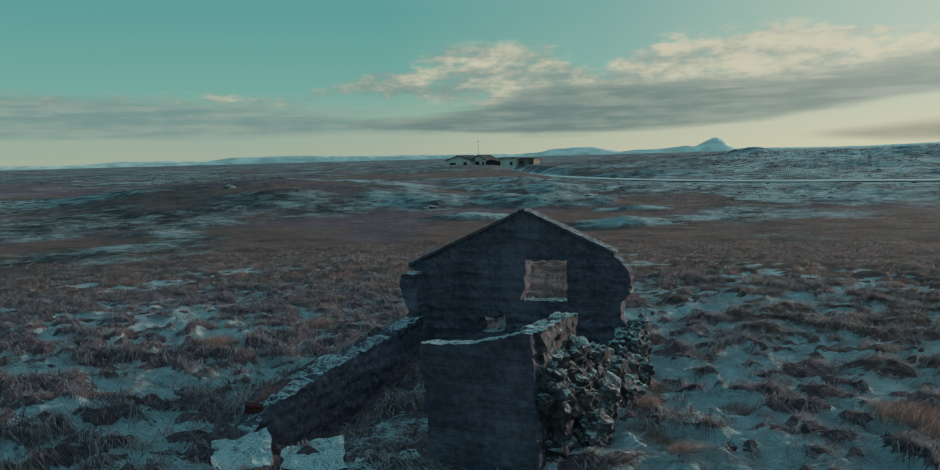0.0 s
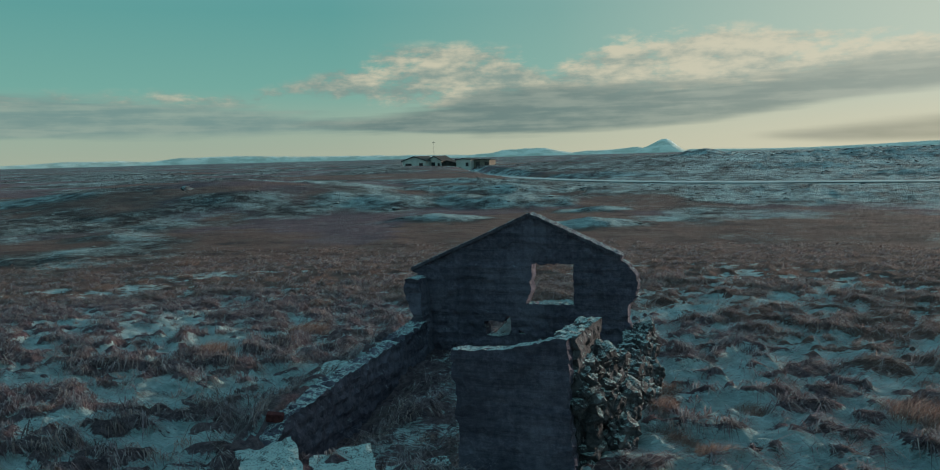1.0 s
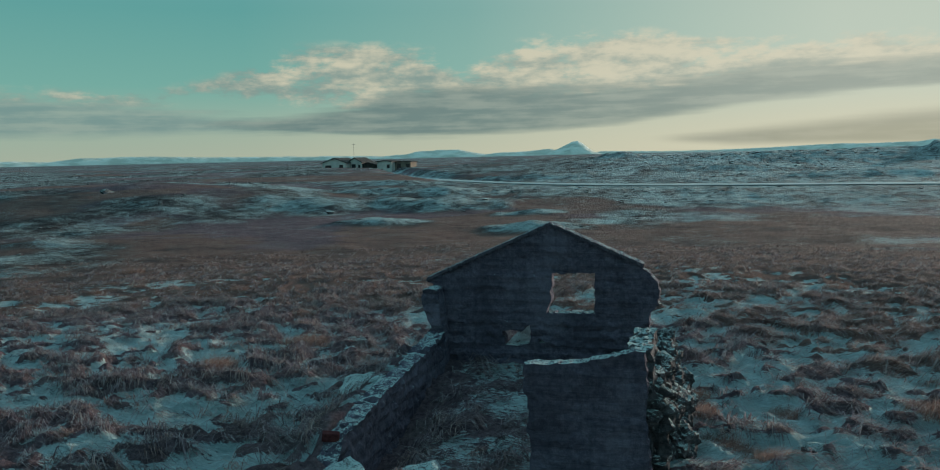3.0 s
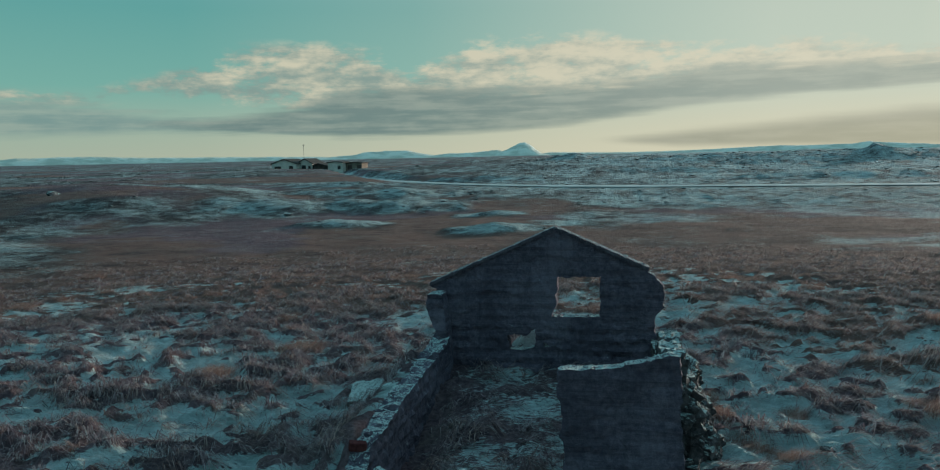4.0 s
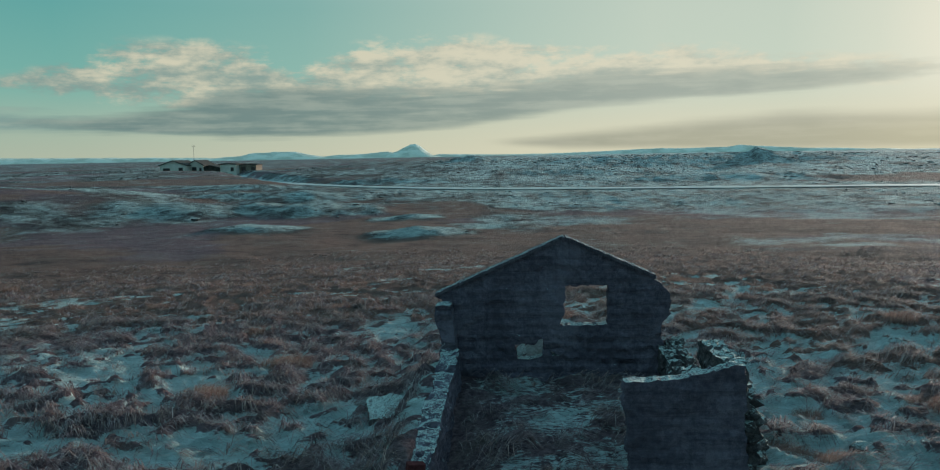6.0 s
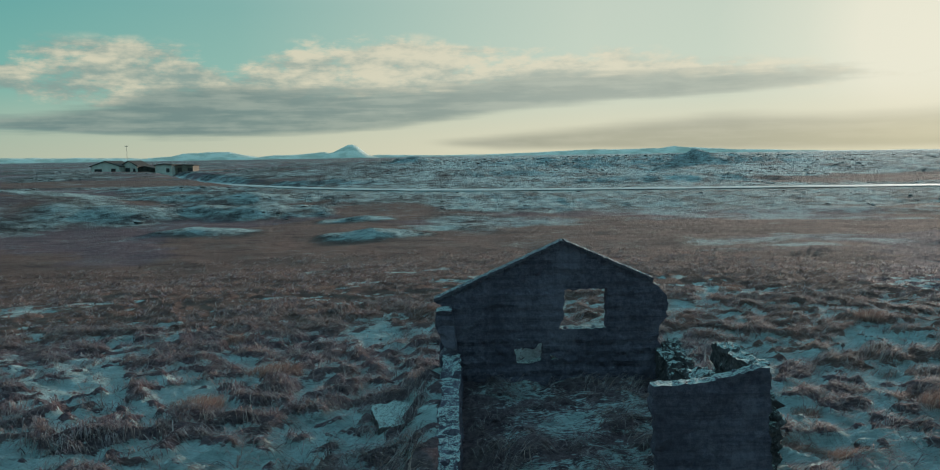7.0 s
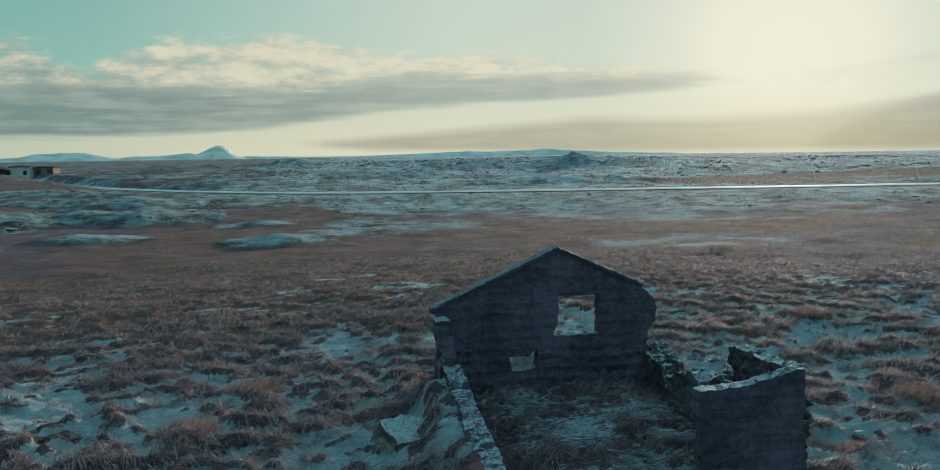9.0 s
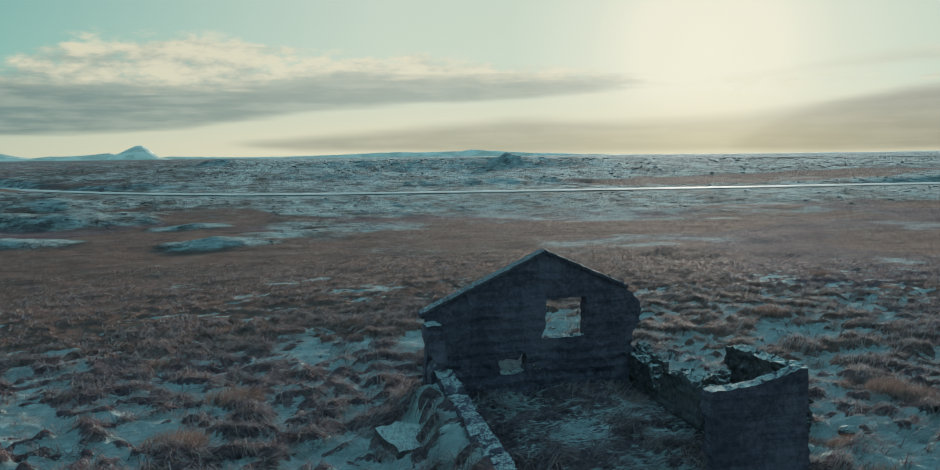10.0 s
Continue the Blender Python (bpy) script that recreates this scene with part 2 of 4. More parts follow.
def lava_field(x, y):
    r = np.hypot(x, y)
    m = step(fbm(x / 15, y / 17, 71, 3) + 0.38 * step(r, 75, 150) - 0.50 * step(r, 60, 30), 0.04, 0.46)
    wave = 0.3 * fbm(x / 3, y / 3, 73, 2)
    for mx, my, hx, hy, h in MOUNDS:
        m = np.maximum(m, step(np.hypot((x - mx) / hx, (y - my) / hy) + wave, 1.25, 0.8) * (0.4 if my < 60 else 1))
    # lava on both sides of the road, and plain grass short of it
    strip = step(y - road_y(x) + 0.5 * fbm(x / 12, y / 6, 75, 2) * 14, -36, -26) * step(x, -70, -30) * step(y, 60, 80)
    m = np.maximum(m * (1 - 0.85 * step(x, -10, 2) * step(y, 95, 86)), 0.95 * strip)
    m = m * (1 - 0.8 * red_patches(x, y))
    return m * step(r, 30, 55)


def tussock(x, y):
    """Grassy humps, from none to one."""
    wx, wy = x + 0.22 * vnoise(x / 0.6, y / 0.6, 81), y + 0.22 * vnoise(x / 0.6, y / 0.6, 83)
    return step(0.62 * vnoise(wx / 0.30, wy / 0.26, 85) + 0.40 * vnoise(wx / 0.75, wy / 0.65, 87) + 0.20 * vnoise(wx / 2.8, wy / 2.2, 89), -0.30, 0.70)


def hummock(x, y):
    """Wider, flatter humps of the heath further out, from none to one."""
    wx, wy = x + 1.2 * vnoise(x / 3, y / 3, 141), y + 1.2 * vnoise(x / 3, y / 3, 143)
    return 0.60 * step(0.6 * vnoise(wx / 4.2, wy / 2.6, 145) + 0.4 * vnoise(wx / 1.9, wy / 1.4, 147), -0.4, 0.55)


def red_patches(x, y):
    """Flats of plain red-brown grass among the lava."""
    m = 0.0
    for mx, my, hx, hy in ((-17, 87, 6, 8), (-72, 150, 34, 13), (-42, 108, 10, 6), (80, 132, 42, 11), (12, 64, 22, 8)):
        m = np.maximum(m, step(np.hypot((x - mx) / hx, (y - my) / hy) + 0.35 * fbm(x / 6, y / 5, 95, 3), 1.1, 0.75))
    return m


def red(x, y):
    """One in the strips of long red-brown grass."""
    x, y = np.asarray(x, float), np.asarray(y, float)
    r = np.hypot(x, y)
    m = step(fbm(x / 12, y / 11, 91, 3) + 0.42 * step(r, 24, 38) * step(r, 72, 52) - 0.42 * step(r, 27, 19) * (1 - 0.75 * step(x, -5, 1)) - 0.25 * step(r, 80, 120), -0.2, 0.3)
    m = np.maximum(m, 0.95 * red_patches(x, y))
    return m


def mound_snow(x, y):
    wave, m = 0.4 * fbm(x / 2.4, y / 1.6, 109, 3), 0.0
    for mx, my, hx, hy, h in MOUNDS:
        m = np.maximum(m, (0.70 if my < 70 else 0.54) * step(np.hypot((x - mx) / hx, (y - my + 0.08 * hy) / hy) + wave, 1.25, 0.7))
    return m


# stretches where the snow lies thicker: x, y, half length, half depth, how much more
DRIFTS = [(-27, 29, 6.5, 3.2, 0.62), (-24, 23.5, 5.5, 3.0, 0.52), (-13.7, 38.6, 6, 2.4, 0.52), (-42, 33, 6, 2.4, 0.55), (-33, 27, 5, 2.6, 0.45), (10.5, 51, 8, 3.4, 0.32), (17, 52.5, 7, 3.0, 0.28),
          (29, 70, 7, 2.6, 0.6), (8, 35, 2.2, 0.9, 0.5), (-7, 70, 9, 3.0, 0.55), (14, 82, 16, 4, 0.4), (30, 76, 26, 9, 0.30), (4, 90, 16, 8, 0.30), (-16, 15.2, 4.5, 3.2, 0.26), (-18.5, 17, 4, 2.6, 0.24), (-11.2, 12, 2.4, 3, 0.18),
          (3, 26, 6, 3.5, 0.2), (-1.2, 15.5, 2.4, 3, 0.18), (-34, 46, 6, 2, 0.3), (-9, 33, 4, 1.6, 0.3), (22, 38, 6, 2.0, 0.34)]


def drifts(x, y):
    wave, m = 0.85 * fbm(x / 2.4, y / 1.3, 131, 4, 0.65), 0.0
    for mx, my, hx, hy, k in DRIFTS:
        m = np.maximum(m, k * step(np.hypot((x - mx) / hx, (y - my) / hy) + wave, 1.25, 0.45))
    return m


def snow(x, y):
    """How much snow lies, from none to one."""
    x, y = np.asarray(x, float), np.asarray(y, float)
    r = np.hypot(x, y)
    u, v = x * 0.90 + y * 0.44 + 0.3 * vnoise(x / 1.1, y / 0.9, 111), -x * 0.44 + y * 0.90 + 0.3 * vnoise(x / 0.9, y / 1.0, 113)
    close = step(r, 52, 28)
    patch = 0.50 * fbm(x / 3.6, y / 3.6, 101, 3) * close + 0.62 * fbm(x / 13, y / 11, 115, 2) * (1 - close) + 0.46 * fbm(u / 1.2, v / 0.42, 103, 3, 0.6) * close
    drift = 0.10 * step(x, -12.5, -9.2) * step(x, -7.6, -8.6) * step(y, 7, 10) * step(y, 18, 14) + 0.30 * step(x, -4.5, -2.5) * step(x, 16, 6) * step(y, 34, 20)
    drift = drift + 0.8 * step(np.hypot((x + 6.25) / 1.2, (y - 16.7) / 0.9), 1.3, 0.6) + only(drifts, x, y, 5, 110)
    lean = 0.27 - 0.06 * step(x, -8.5, -10) + drift - 0.30 * red(x, y) - 0.08 * step(r, 24, 34) - 0.16 * step(x, -9.6, -13) * step(y, 13, 9)
    grass = step(patch - 1.05 * (tussock(x, y) * close + hummock(x, y) * (1 - close)) + lean, -0.26 - 0.1 * (1 - close), 0.30 + 0.3 * (1 - close)) * (0.66 + 0.34 * close)
    lava = 0.24 + 0.20 * step(x, -45, 0) + 0.30 * step(fbm(x / 4, y / 7, 105, 4, 0.65) + 0.05, -0.4, 0.5)
    k = rocky(x, y)
    lava = np.maximum(lava, only(mound_snow, x, y, 30, 330))
    cover = (grass * (1 - k) + lava * k) * (1 - (0.45 + 0.4 * step(x, -7.0, -8.0)) * inside(x, y))
    off = np.abs(y - road_y(x))
    cover = np.maximum(cover, 0.9 * step(off, 4.4, 2.6) * (y > 60))
    return np.maximum(cover, 0.62 * inside(x, y) * step(x, -8.1, -7.0) * step(fbm(x / 1.1, y / 0.9, 107, 2) + 0.15, -0.1, 0.5))


# ---- materials ----
def material(name):
    m = bpy.data.materials.new(name)
    m.use_nodes = True
    n = Nodes(m.node_tree)
    out = n.add("ShaderNodeOutputMaterial")
    bsdf = n.add("ShaderNodeBsdfPrincipled")
    n.put(out.inputs[0], bsdf.outputs[0])
    return m, n, bsdf, out


def relief(n, bsdf, height, strength, distance):
    bump = n.add("ShaderNodeBump")
    n.put(bump.inputs["Height"], height)
    bump.inputs["Strength"].default_value, bump.inputs["Distance"].default_value = strength, distance
    n.put(bsdf.inputs["Normal"], bump.outputs[0])


def place(n):
    return n.add("ShaderNodeTexCoord").outputs["Object"]


SNOW = (0.39, 0.49, 0.475)


def ground_material():
    m, n, bsdf, out = material("frosted_heath")
    p = place(n)

    def read(name):
        return n.add("ShaderNodeAttribute", attribute_name=name).outputs["Fac"]
    fine, mid, big = n.noise(p, 9.0, 6.0, 0.65), n.noise(p, 1.7, 5.0, 0.6), n.noise(p, 0.12, 4.0, 0.5)
    turned = n.add("ShaderNodeMapping")
    n.put(turned.inputs[0], p)
    turned.inputs["Rotation"].default_value, turned.inputs["Scale"].default_value = (0, 0, radians(35)), (3.2, 17.0, 6.0)
    straw = n.noise(turned.outputs[0], 1.0, 6.0, 0.68, 1.6)
    broad = n.noise(p, 0.55, 13.0, 0.80)
    heath = n.mix(n.span(fine, 0.3, 0.7), (0.094, 0.064, 0.076), (0.242, 0.170, 0.188))
    turf = n.mix(n.span(straw, 0.32, 0.7), (0.125, 0.078, 0.070), (0.275, 0.176, 0.155))
    turf = n.mix(n.math("MULTIPLY", n.span(big, 0.38, 0.62), 0.5), turf, (0.230, 0.135, 0.115))
    rock = n.mix(n.span(broad, 0.36, 0.64), (0.034, 0.034, 0.038), (0.125, 0.115, 0.112))
    base = n.mix(n.span(n.math("ADD", read("red"), n.math("MULTIPLY_ADD", mid, 0.9, -0.45)), 0.2, 0.8), heath, turf)
    clumps = n.noise(n.scaled(p, (0.42, 0.75, 0.5)), 1.0, 5.0, 0.65)
    base = n.mix(n.math("MULTIPLY", n.span(clumps, 0.50, 0.68), 0.55), base, (0.070, 0.052, 0.054))
    base = n.mix(n.math("MULTIPLY", n.span(clumps, 0.48, 0.34), 0.30), base, (0.290, 0.235, 0.205))
    base = n.mix(read("rock"), base, rock)
    grain = n.math("ADD", n.math("MULTIPLY_ADD", fine, 1.1, -0.55), n.math("MULTIPLY_ADD", straw, 1.9, -0.95))
    grain = n.math("ADD", grain, n.math("MULTIPLY_ADD", n.noise(p, 0.30, 6.0, 0.68), 1.0, -0.5))
    grain = n.math("ADD", grain, n.math("MULTIPLY_ADD", broad, 2.0, -1.0))
    wide = n.math("MULTIPLY_ADD", n.math("MAXIMUM", read("rock"), read("far")), 0.26, 0.0)
    cover = n.math("MULTIPLY", n.span(n.math("ADD", read("snow"), grain), n.math("SUBTRACT", 0.46, wide), n.math("ADD", 0.70, wide)), n.math("MULTIPLY_ADD", n.math("MULTIPLY", read("far"), n.math("SUBTRACT", 1.0, read("rock"))), -0.30, 0.92))
    frost = n.mix(n.span(n.math("ADD", mid, n.math("MULTIPLY_ADD", straw, 1.0, -0.5)), 0.3, 0.75), (0.37, 0.49, 0.495), (0.62, 0.77, 0.77))
    n.put(bsdf.inputs["Base Color"], n.mix(cover, base, frost))
    bsdf.inputs["Roughness"].default_value = 1.0
    bsdf.inputs["Specular IOR Level"].default_value = 0.04
    relief(n, bsdf, n.math("ADD", n.math("MULTIPLY", straw, 2.2), n.math("ADD", fine, n.math("ADD", n.math("MULTIPLY", mid, 1.5), n.math("MULTIPLY", broad, n.math("MULTIPLY_ADD", read("rock"), 5.0, 2.0))))), 0.9, 0.085)
    return m


def wall_material(name, dark, light, boards, edge=0.50, snowy=True):
    """Weathered concrete or stone, with snow lying on what faces up."""
    m, n, bsdf, out = material(name)
    p = place(n)
    fine, mid, big = n.noise(p, 38.0, 6.0, 0.65), n.noise(p, 11.0, 7.0, 0.72), n.noise(p, 0.9, 5.0, 0.6)
    lines = n.noise(n.scaled(p, (0.7, 0.7, 11.0)), 1.0, 7.0, 0.72, 0.5)
    drips = n.noise(n.scaled(p, (5.0, 5.0, 0.35)), 1.0, 4.0, 0.6, 0.3)
    base = n.mix(n.span(mid, 0.3, 0.7), dark, light)
    base = n.mix(n.math("MULTIPLY", n.span(lines, 0.48, 0.66), boards), base, tuple(c * 0.45 for c in dark))
    base = n.mix(n.math("MULTIPLY", n.span(big, 0.50, 0.62), 0.40), base, tuple(c * 1.35 for c in light))
    base = n.mix(n.math("MULTIPLY", n.span(big, 0.49, 0.38), 0.45), base, tuple(c * 0.7 for c in dark))
    base = n.mix(n.math("MULTIPLY", n.span(drips, 0.54, 0.70), boards * 0.6), base, tuple(c * 0.5 for c in dark))
    base = n.mix(n.math("MULTIPLY", n.span(fine, 0.56, 0.72), 0.45), base, tuple(c * 0.4 for c in dark))
    if snowy:
        up = n.add("ShaderNodeSeparateXYZ")
        n.put(up.inputs[0], n.add("ShaderNodeNewGeometry").outputs["Normal"])
        rim = n.math("ADD", up.outputs[2], n.math("ADD", n.math("MULTIPLY_ADD", mid, 0.7, -0.35), n.math("MULTIPLY_ADD", fine, 2.2, -1.1)))
        base = n.mix(n.span(rim, edge, edge + 0.34), base, SNOW)
    n.put(bsdf.inputs["Base Color"], base)
    bsdf.inputs["Roughness"].default_value = 0.92
    bsdf.inputs["Specular IOR Level"].default_value = 0.15
    relief(n, bsdf, n.math("ADD", n.math("MULTIPLY", lines, boards * 1.1), n.math("ADD", n.math("MULTIPLY", fine, 0.35), mid)), 0.9, 0.035)
    return m


def blade_material(name, a, b, c):
    m, n, bsdf, out = material(name)
    geo = n.add("ShaderNodeNewGeometry")
    base = n.ramp(geo.outputs["Random Per Island"], [(0.0, a), (0.45, b), (0.86, c), (1.0, (0.42, 0.38, 0.37))])
    tone = n.add("ShaderNodeAttribute", attribute_name="tone").outputs["Fac"]
    base = n.mix(n.span(tone, 0.55, 1.0), base, n.mix(0.30, base, (0.40, 0.47, 0.46)))
    base = n.mix(n.span(tone, 0.45, 0.0), base, n.mix(0.65, base, (0.055, 0.046, 0.054)))
    n.put(bsdf.inputs["Base Color"], base)
    bsdf.inputs["Roughness"].default_value = 0.75
    bsdf.inputs["Specular IOR Level"].default_value = 0.2
    thin = n.add("ShaderNodeBsdfTranslucent")
    n.put(thin.inputs[0], base)
    both = n.add("ShaderNodeMixShader")
    both.inputs[0].default_value = 0.40
    n.put(both.inputs[1], bsdf.outputs[0])
    n.put(both.inputs[2], thin.outputs[0])
    n.put(out.inputs[0], both.outputs[0])
    return m


def plain_material(name, a, b, scale=3.0, rough=0.8):
    m, n, bsdf, out = material(name)
    p = place(n)
    k = n.noise(p, scale, 5.0, 0.6)
    n.put(bsdf.inputs["Base Color"], n.mix(n.span(k, 0.35, 0.65), a, b))
    bsdf.inputs["Roughness"].default_value = rough
    bsdf.inputs["Specular IOR Level"].default_value = 0.5 if rough < 0.5 else 0.03
    relief(n, bsdf, k, 0.4, 0.02)
    return m


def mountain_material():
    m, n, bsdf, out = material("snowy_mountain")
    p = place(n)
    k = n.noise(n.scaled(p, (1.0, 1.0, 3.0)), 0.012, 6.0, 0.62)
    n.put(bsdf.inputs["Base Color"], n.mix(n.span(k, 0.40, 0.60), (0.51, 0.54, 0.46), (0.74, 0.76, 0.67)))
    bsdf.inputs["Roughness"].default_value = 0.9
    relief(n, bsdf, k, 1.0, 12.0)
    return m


GROUND = ground_material()
CONCRETE = wall_material("weathered_concrete", (0.066, 0.054, 0.080), (0.146, 0.124, 0.160), 0.5, 0.74)
COPING = wall_material("chipped_coping", (0.058, 0.048, 0.066), (0.130, 0.112, 0.136), 0.1, 0.84)
STONE = wall_material("lava_stone", (0.030, 0.027, 0.031), (0.122, 0.106, 0.112), 0.1, 0.69)
LUMP = wall_material("snowed_lava", (0.060, 0.054, 0.058), (0.130, 0.112, 0.114), 0.1, 0.66)
SLAB = wall_material("snowed_slab", (0.075, 0.058, 0.064), (0.16, 0.135, 0.138), 0.1, 0.66)
RUST = plain_material("red_brick", (0.060, 0.018, 0.020), (0.105, 0.034, 0.034), 14.0)
STRAW = blade_material("dry_grass", (0.155, 0.090, 0.086), (0.385, 0.238, 0.218), (0.55, 0.40, 0.355))
TUFT = blade_material("red_brown_grass", (0.105, 0.062, 0.056), (0.265, 0.160, 0.138), (0.42, 0.29, 0.245))
SEDGE = blade_material("grey_grass", (0.110, 0.075, 0.090), (0.290, 0.202, 0.222), (0.47, 0.38, 0.38))
ROAD = plain_material("snowy_road", (0.38, 0.42, 0.41), (0.54, 0.58, 0.55), 0.5)
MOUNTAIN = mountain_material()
PLASTER = plain_material("pale_plaster", (0.50, 0.48, 0.44), (0.60, 0.57, 0.53), 0.8)
WEATHERED = plain_material("weathered_boards", (0.17, 0.145, 0.12), (0.26, 0.225, 0.19), 1.0)
ROOF = plain_material("dark_roof", (0.055, 0.05, 0.048), (0.09, 0.085, 0.08), 0.9)
DARKWALL = plain_material("dark_boards", (0.05, 0.045, 0.042), (0.085, 0.075, 0.07), 1.2)
PANE = plain_material("dark_glass", (0.02, 0.025, 0.03), (0.03, 0.035, 0.04), 1.0, 0.1)
STEEL = plain_material("grey_steel", (0.16, 0.16, 0.16), (0.22, 0.22, 0.22), 2.0, 0.5)


# ---- mesh helpers ----
def part(name, bm, mat, parent=None, label=""):
    """Links a bmesh as one mesh object, under a thing or a part."""
    me = bpy.data.meshes.new(name)
    bmesh.ops.recalc_face_normals(bm, faces=bm.faces)
    bm.to_mesh(me)
    bm.free()
    me.materials.append(mat)
    ob = new(name, me)
    ob.parent = parent
    return tagged(ob, label)


def thing(name, label, category, at=(0, 0, 0), turn=0.0, group="", kind=""):
    ob = new(name)
    ob.empty_display_size = 0.3
    ob.matrix_world = pose(*at, 0, 0, turn)
    return tagged(ob, label, category, group, kind)


def box(bm, x0, x1, y0, y1, z0, z1, bevel=0.0):
    made = bmesh.ops.create_cube(bm, size=1.0, matrix=Matrix.LocRotScale(((x0 + x1) / 2, (y0 + y1) / 2, (z0 + z1) / 2), None, (x1 - x0, y1 - y0, z1 - z0)))
    if bevel:
        edges = {e for v in made["verts"] for e in v.link_edges}
        bmesh.ops.bevel(bm, geom=list(edges), offset=bevel, segments=2, affect="EDGES", profile=0.6)
    return bm


def grid_mesh(name, verts, rows, cols, mat):
    """A sheet of rows x cols vertices."""
    me = bpy.data.meshes.new(name)
    i = np.arange(rows * cols).reshape(rows, cols)
    quads = np.stack([i[:-1, :-1], i[:-1, 1:], i[1:, 1:], i[1:, :-1]], -1).reshape(-1, 4)
    me.vertices.add(rows * cols)
    me.vertices.foreach_set("co", np.asarray(verts, np.float32).ravel())
    me.loops.add(quads.size)
    me.loops.foreach_set("vertex_index", quads.ravel().astype(np.int32))
    me.polygons.add(len(quads))
    me.polygons.foreach_set("loop_start", np.arange(0, quads.size, 4, dtype=np.int32))
    me.polygons.foreach_set("use_smooth", np.ones(len(quads), bool))
    me.materials.append(mat)
    me.update(calc_edges=True)
    return me


# ---- ground ----
def axis(lo, hi, fine, growth, far_lo, far_hi):
    mid = list(np.arange(lo, hi, fine))
    up, s = [hi], fine
    while up[-1] < far_hi:
        s *= growth
        up.append(up[-1] + s)
    down, s = [lo - fine], fine
    while down[-1] > far_lo:
        s *= growth
        down.append(down[-1] - s)
    return np.array(down[::-1] + mid + up)


def make_ground():
    xs, ys = axis(-20, 6, 0.09, 1.026, -4700, 4700), axis(6.5, 26, 0.09, 1.024, -300, 4700)
    X, Y = np.meshgrid(xs, ys)
    X, Y = X.ravel(), Y.ravel()
    me = grid_mesh("ground", np.stack([X, Y, land(X, Y)], 1), len(ys), len(xs), GROUND)
    for name, values in (("snow", snow(X, Y)), ("red", red(X, Y)), ("rock", rocky(X, Y)), ("far", step(np.hypot(X, Y), 26, 58))):
        me.attributes.new(name, "FLOAT", "POINT").data.foreach_set("value", np.asarray(values, np.float32))
    tagged(new("ground", me), "open heath of brown grass and lava with thin snow", "ground", kind="structure")


make_ground()


def make_road():
    xs = np.concatenate([np.arange(-120, 140, 2.0), np.arange(140, 420, 10.0)])
    half = np.array([-2.9, -2.6, 0.0, 2.6, 2.9])
    X, O = np.meshgrid(xs, half, indexing="ij")
    Y = road_y(X) + O
    Z = 0.16 + 0.10 * (1 - (O / 2.9) ** 2) + 0.03 * fbm(X / 3, Y / 3, 7, 2)
    me = grid_mesh("road", np.stack([X.ravel(), Y.ravel(), Z.ravel()], 1), len(xs), len(half), ROAD)
    tagged(new("road", me), "pale snow-covered road across the heath", "road", kind="structure")


make_road()


# ---- far mountains ----
def mountain(name, label, stops, dist, depth, seed):
    """A range from its skyline: bearing and height in degrees."""
    az = np.linspace(stops[0][0], stops[-1][0], max(60, int((stops[-1][0] - stops[0][0]) * 14)))
    top = np.interp(az, [s[0] for s in stops], [s[1] for s in stops])
    rad = np.linspace(0, 1, 22)
    A, R = np.meshgrid(np.radians(az), rad, indexing="ij")
    T = np.repeat(top[:, None], len(rad), 1)
    shape = np.sin(np.pi * np.clip(R, 0, 1)) ** 0.8
    D = dist + (R - 0.5) * depth
    X, Y = np.sin(A) * D, np.cos(A) * D
    rough = 1 + 0.10 * fbm(X / 90, Y / 90, seed, 4)
    Z = -6 + (6 + 4.6 + np.tan(np.radians(T)) * dist) * shape * rough
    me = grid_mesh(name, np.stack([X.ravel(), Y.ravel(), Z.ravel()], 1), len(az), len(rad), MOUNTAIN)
    tagged(new(name, me), label, "mountain", kind="structure")


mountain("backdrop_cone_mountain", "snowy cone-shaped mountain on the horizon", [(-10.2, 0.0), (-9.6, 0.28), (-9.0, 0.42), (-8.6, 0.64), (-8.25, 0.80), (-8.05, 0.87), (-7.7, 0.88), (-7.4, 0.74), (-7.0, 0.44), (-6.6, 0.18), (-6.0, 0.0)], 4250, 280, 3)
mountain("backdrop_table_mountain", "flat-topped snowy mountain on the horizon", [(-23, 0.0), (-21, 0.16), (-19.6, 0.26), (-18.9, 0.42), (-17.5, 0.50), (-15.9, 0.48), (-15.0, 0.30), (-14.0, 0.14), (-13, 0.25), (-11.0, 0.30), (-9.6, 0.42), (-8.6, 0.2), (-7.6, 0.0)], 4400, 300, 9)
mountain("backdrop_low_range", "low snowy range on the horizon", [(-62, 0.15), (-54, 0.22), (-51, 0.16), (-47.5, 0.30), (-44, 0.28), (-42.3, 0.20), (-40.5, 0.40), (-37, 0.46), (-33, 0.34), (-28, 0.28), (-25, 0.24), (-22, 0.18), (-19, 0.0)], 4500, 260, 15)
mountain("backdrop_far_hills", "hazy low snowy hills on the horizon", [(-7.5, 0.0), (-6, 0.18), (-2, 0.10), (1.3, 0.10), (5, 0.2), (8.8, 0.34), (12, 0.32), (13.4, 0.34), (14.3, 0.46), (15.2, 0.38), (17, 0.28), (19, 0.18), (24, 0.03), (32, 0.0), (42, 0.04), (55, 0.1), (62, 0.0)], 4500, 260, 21)


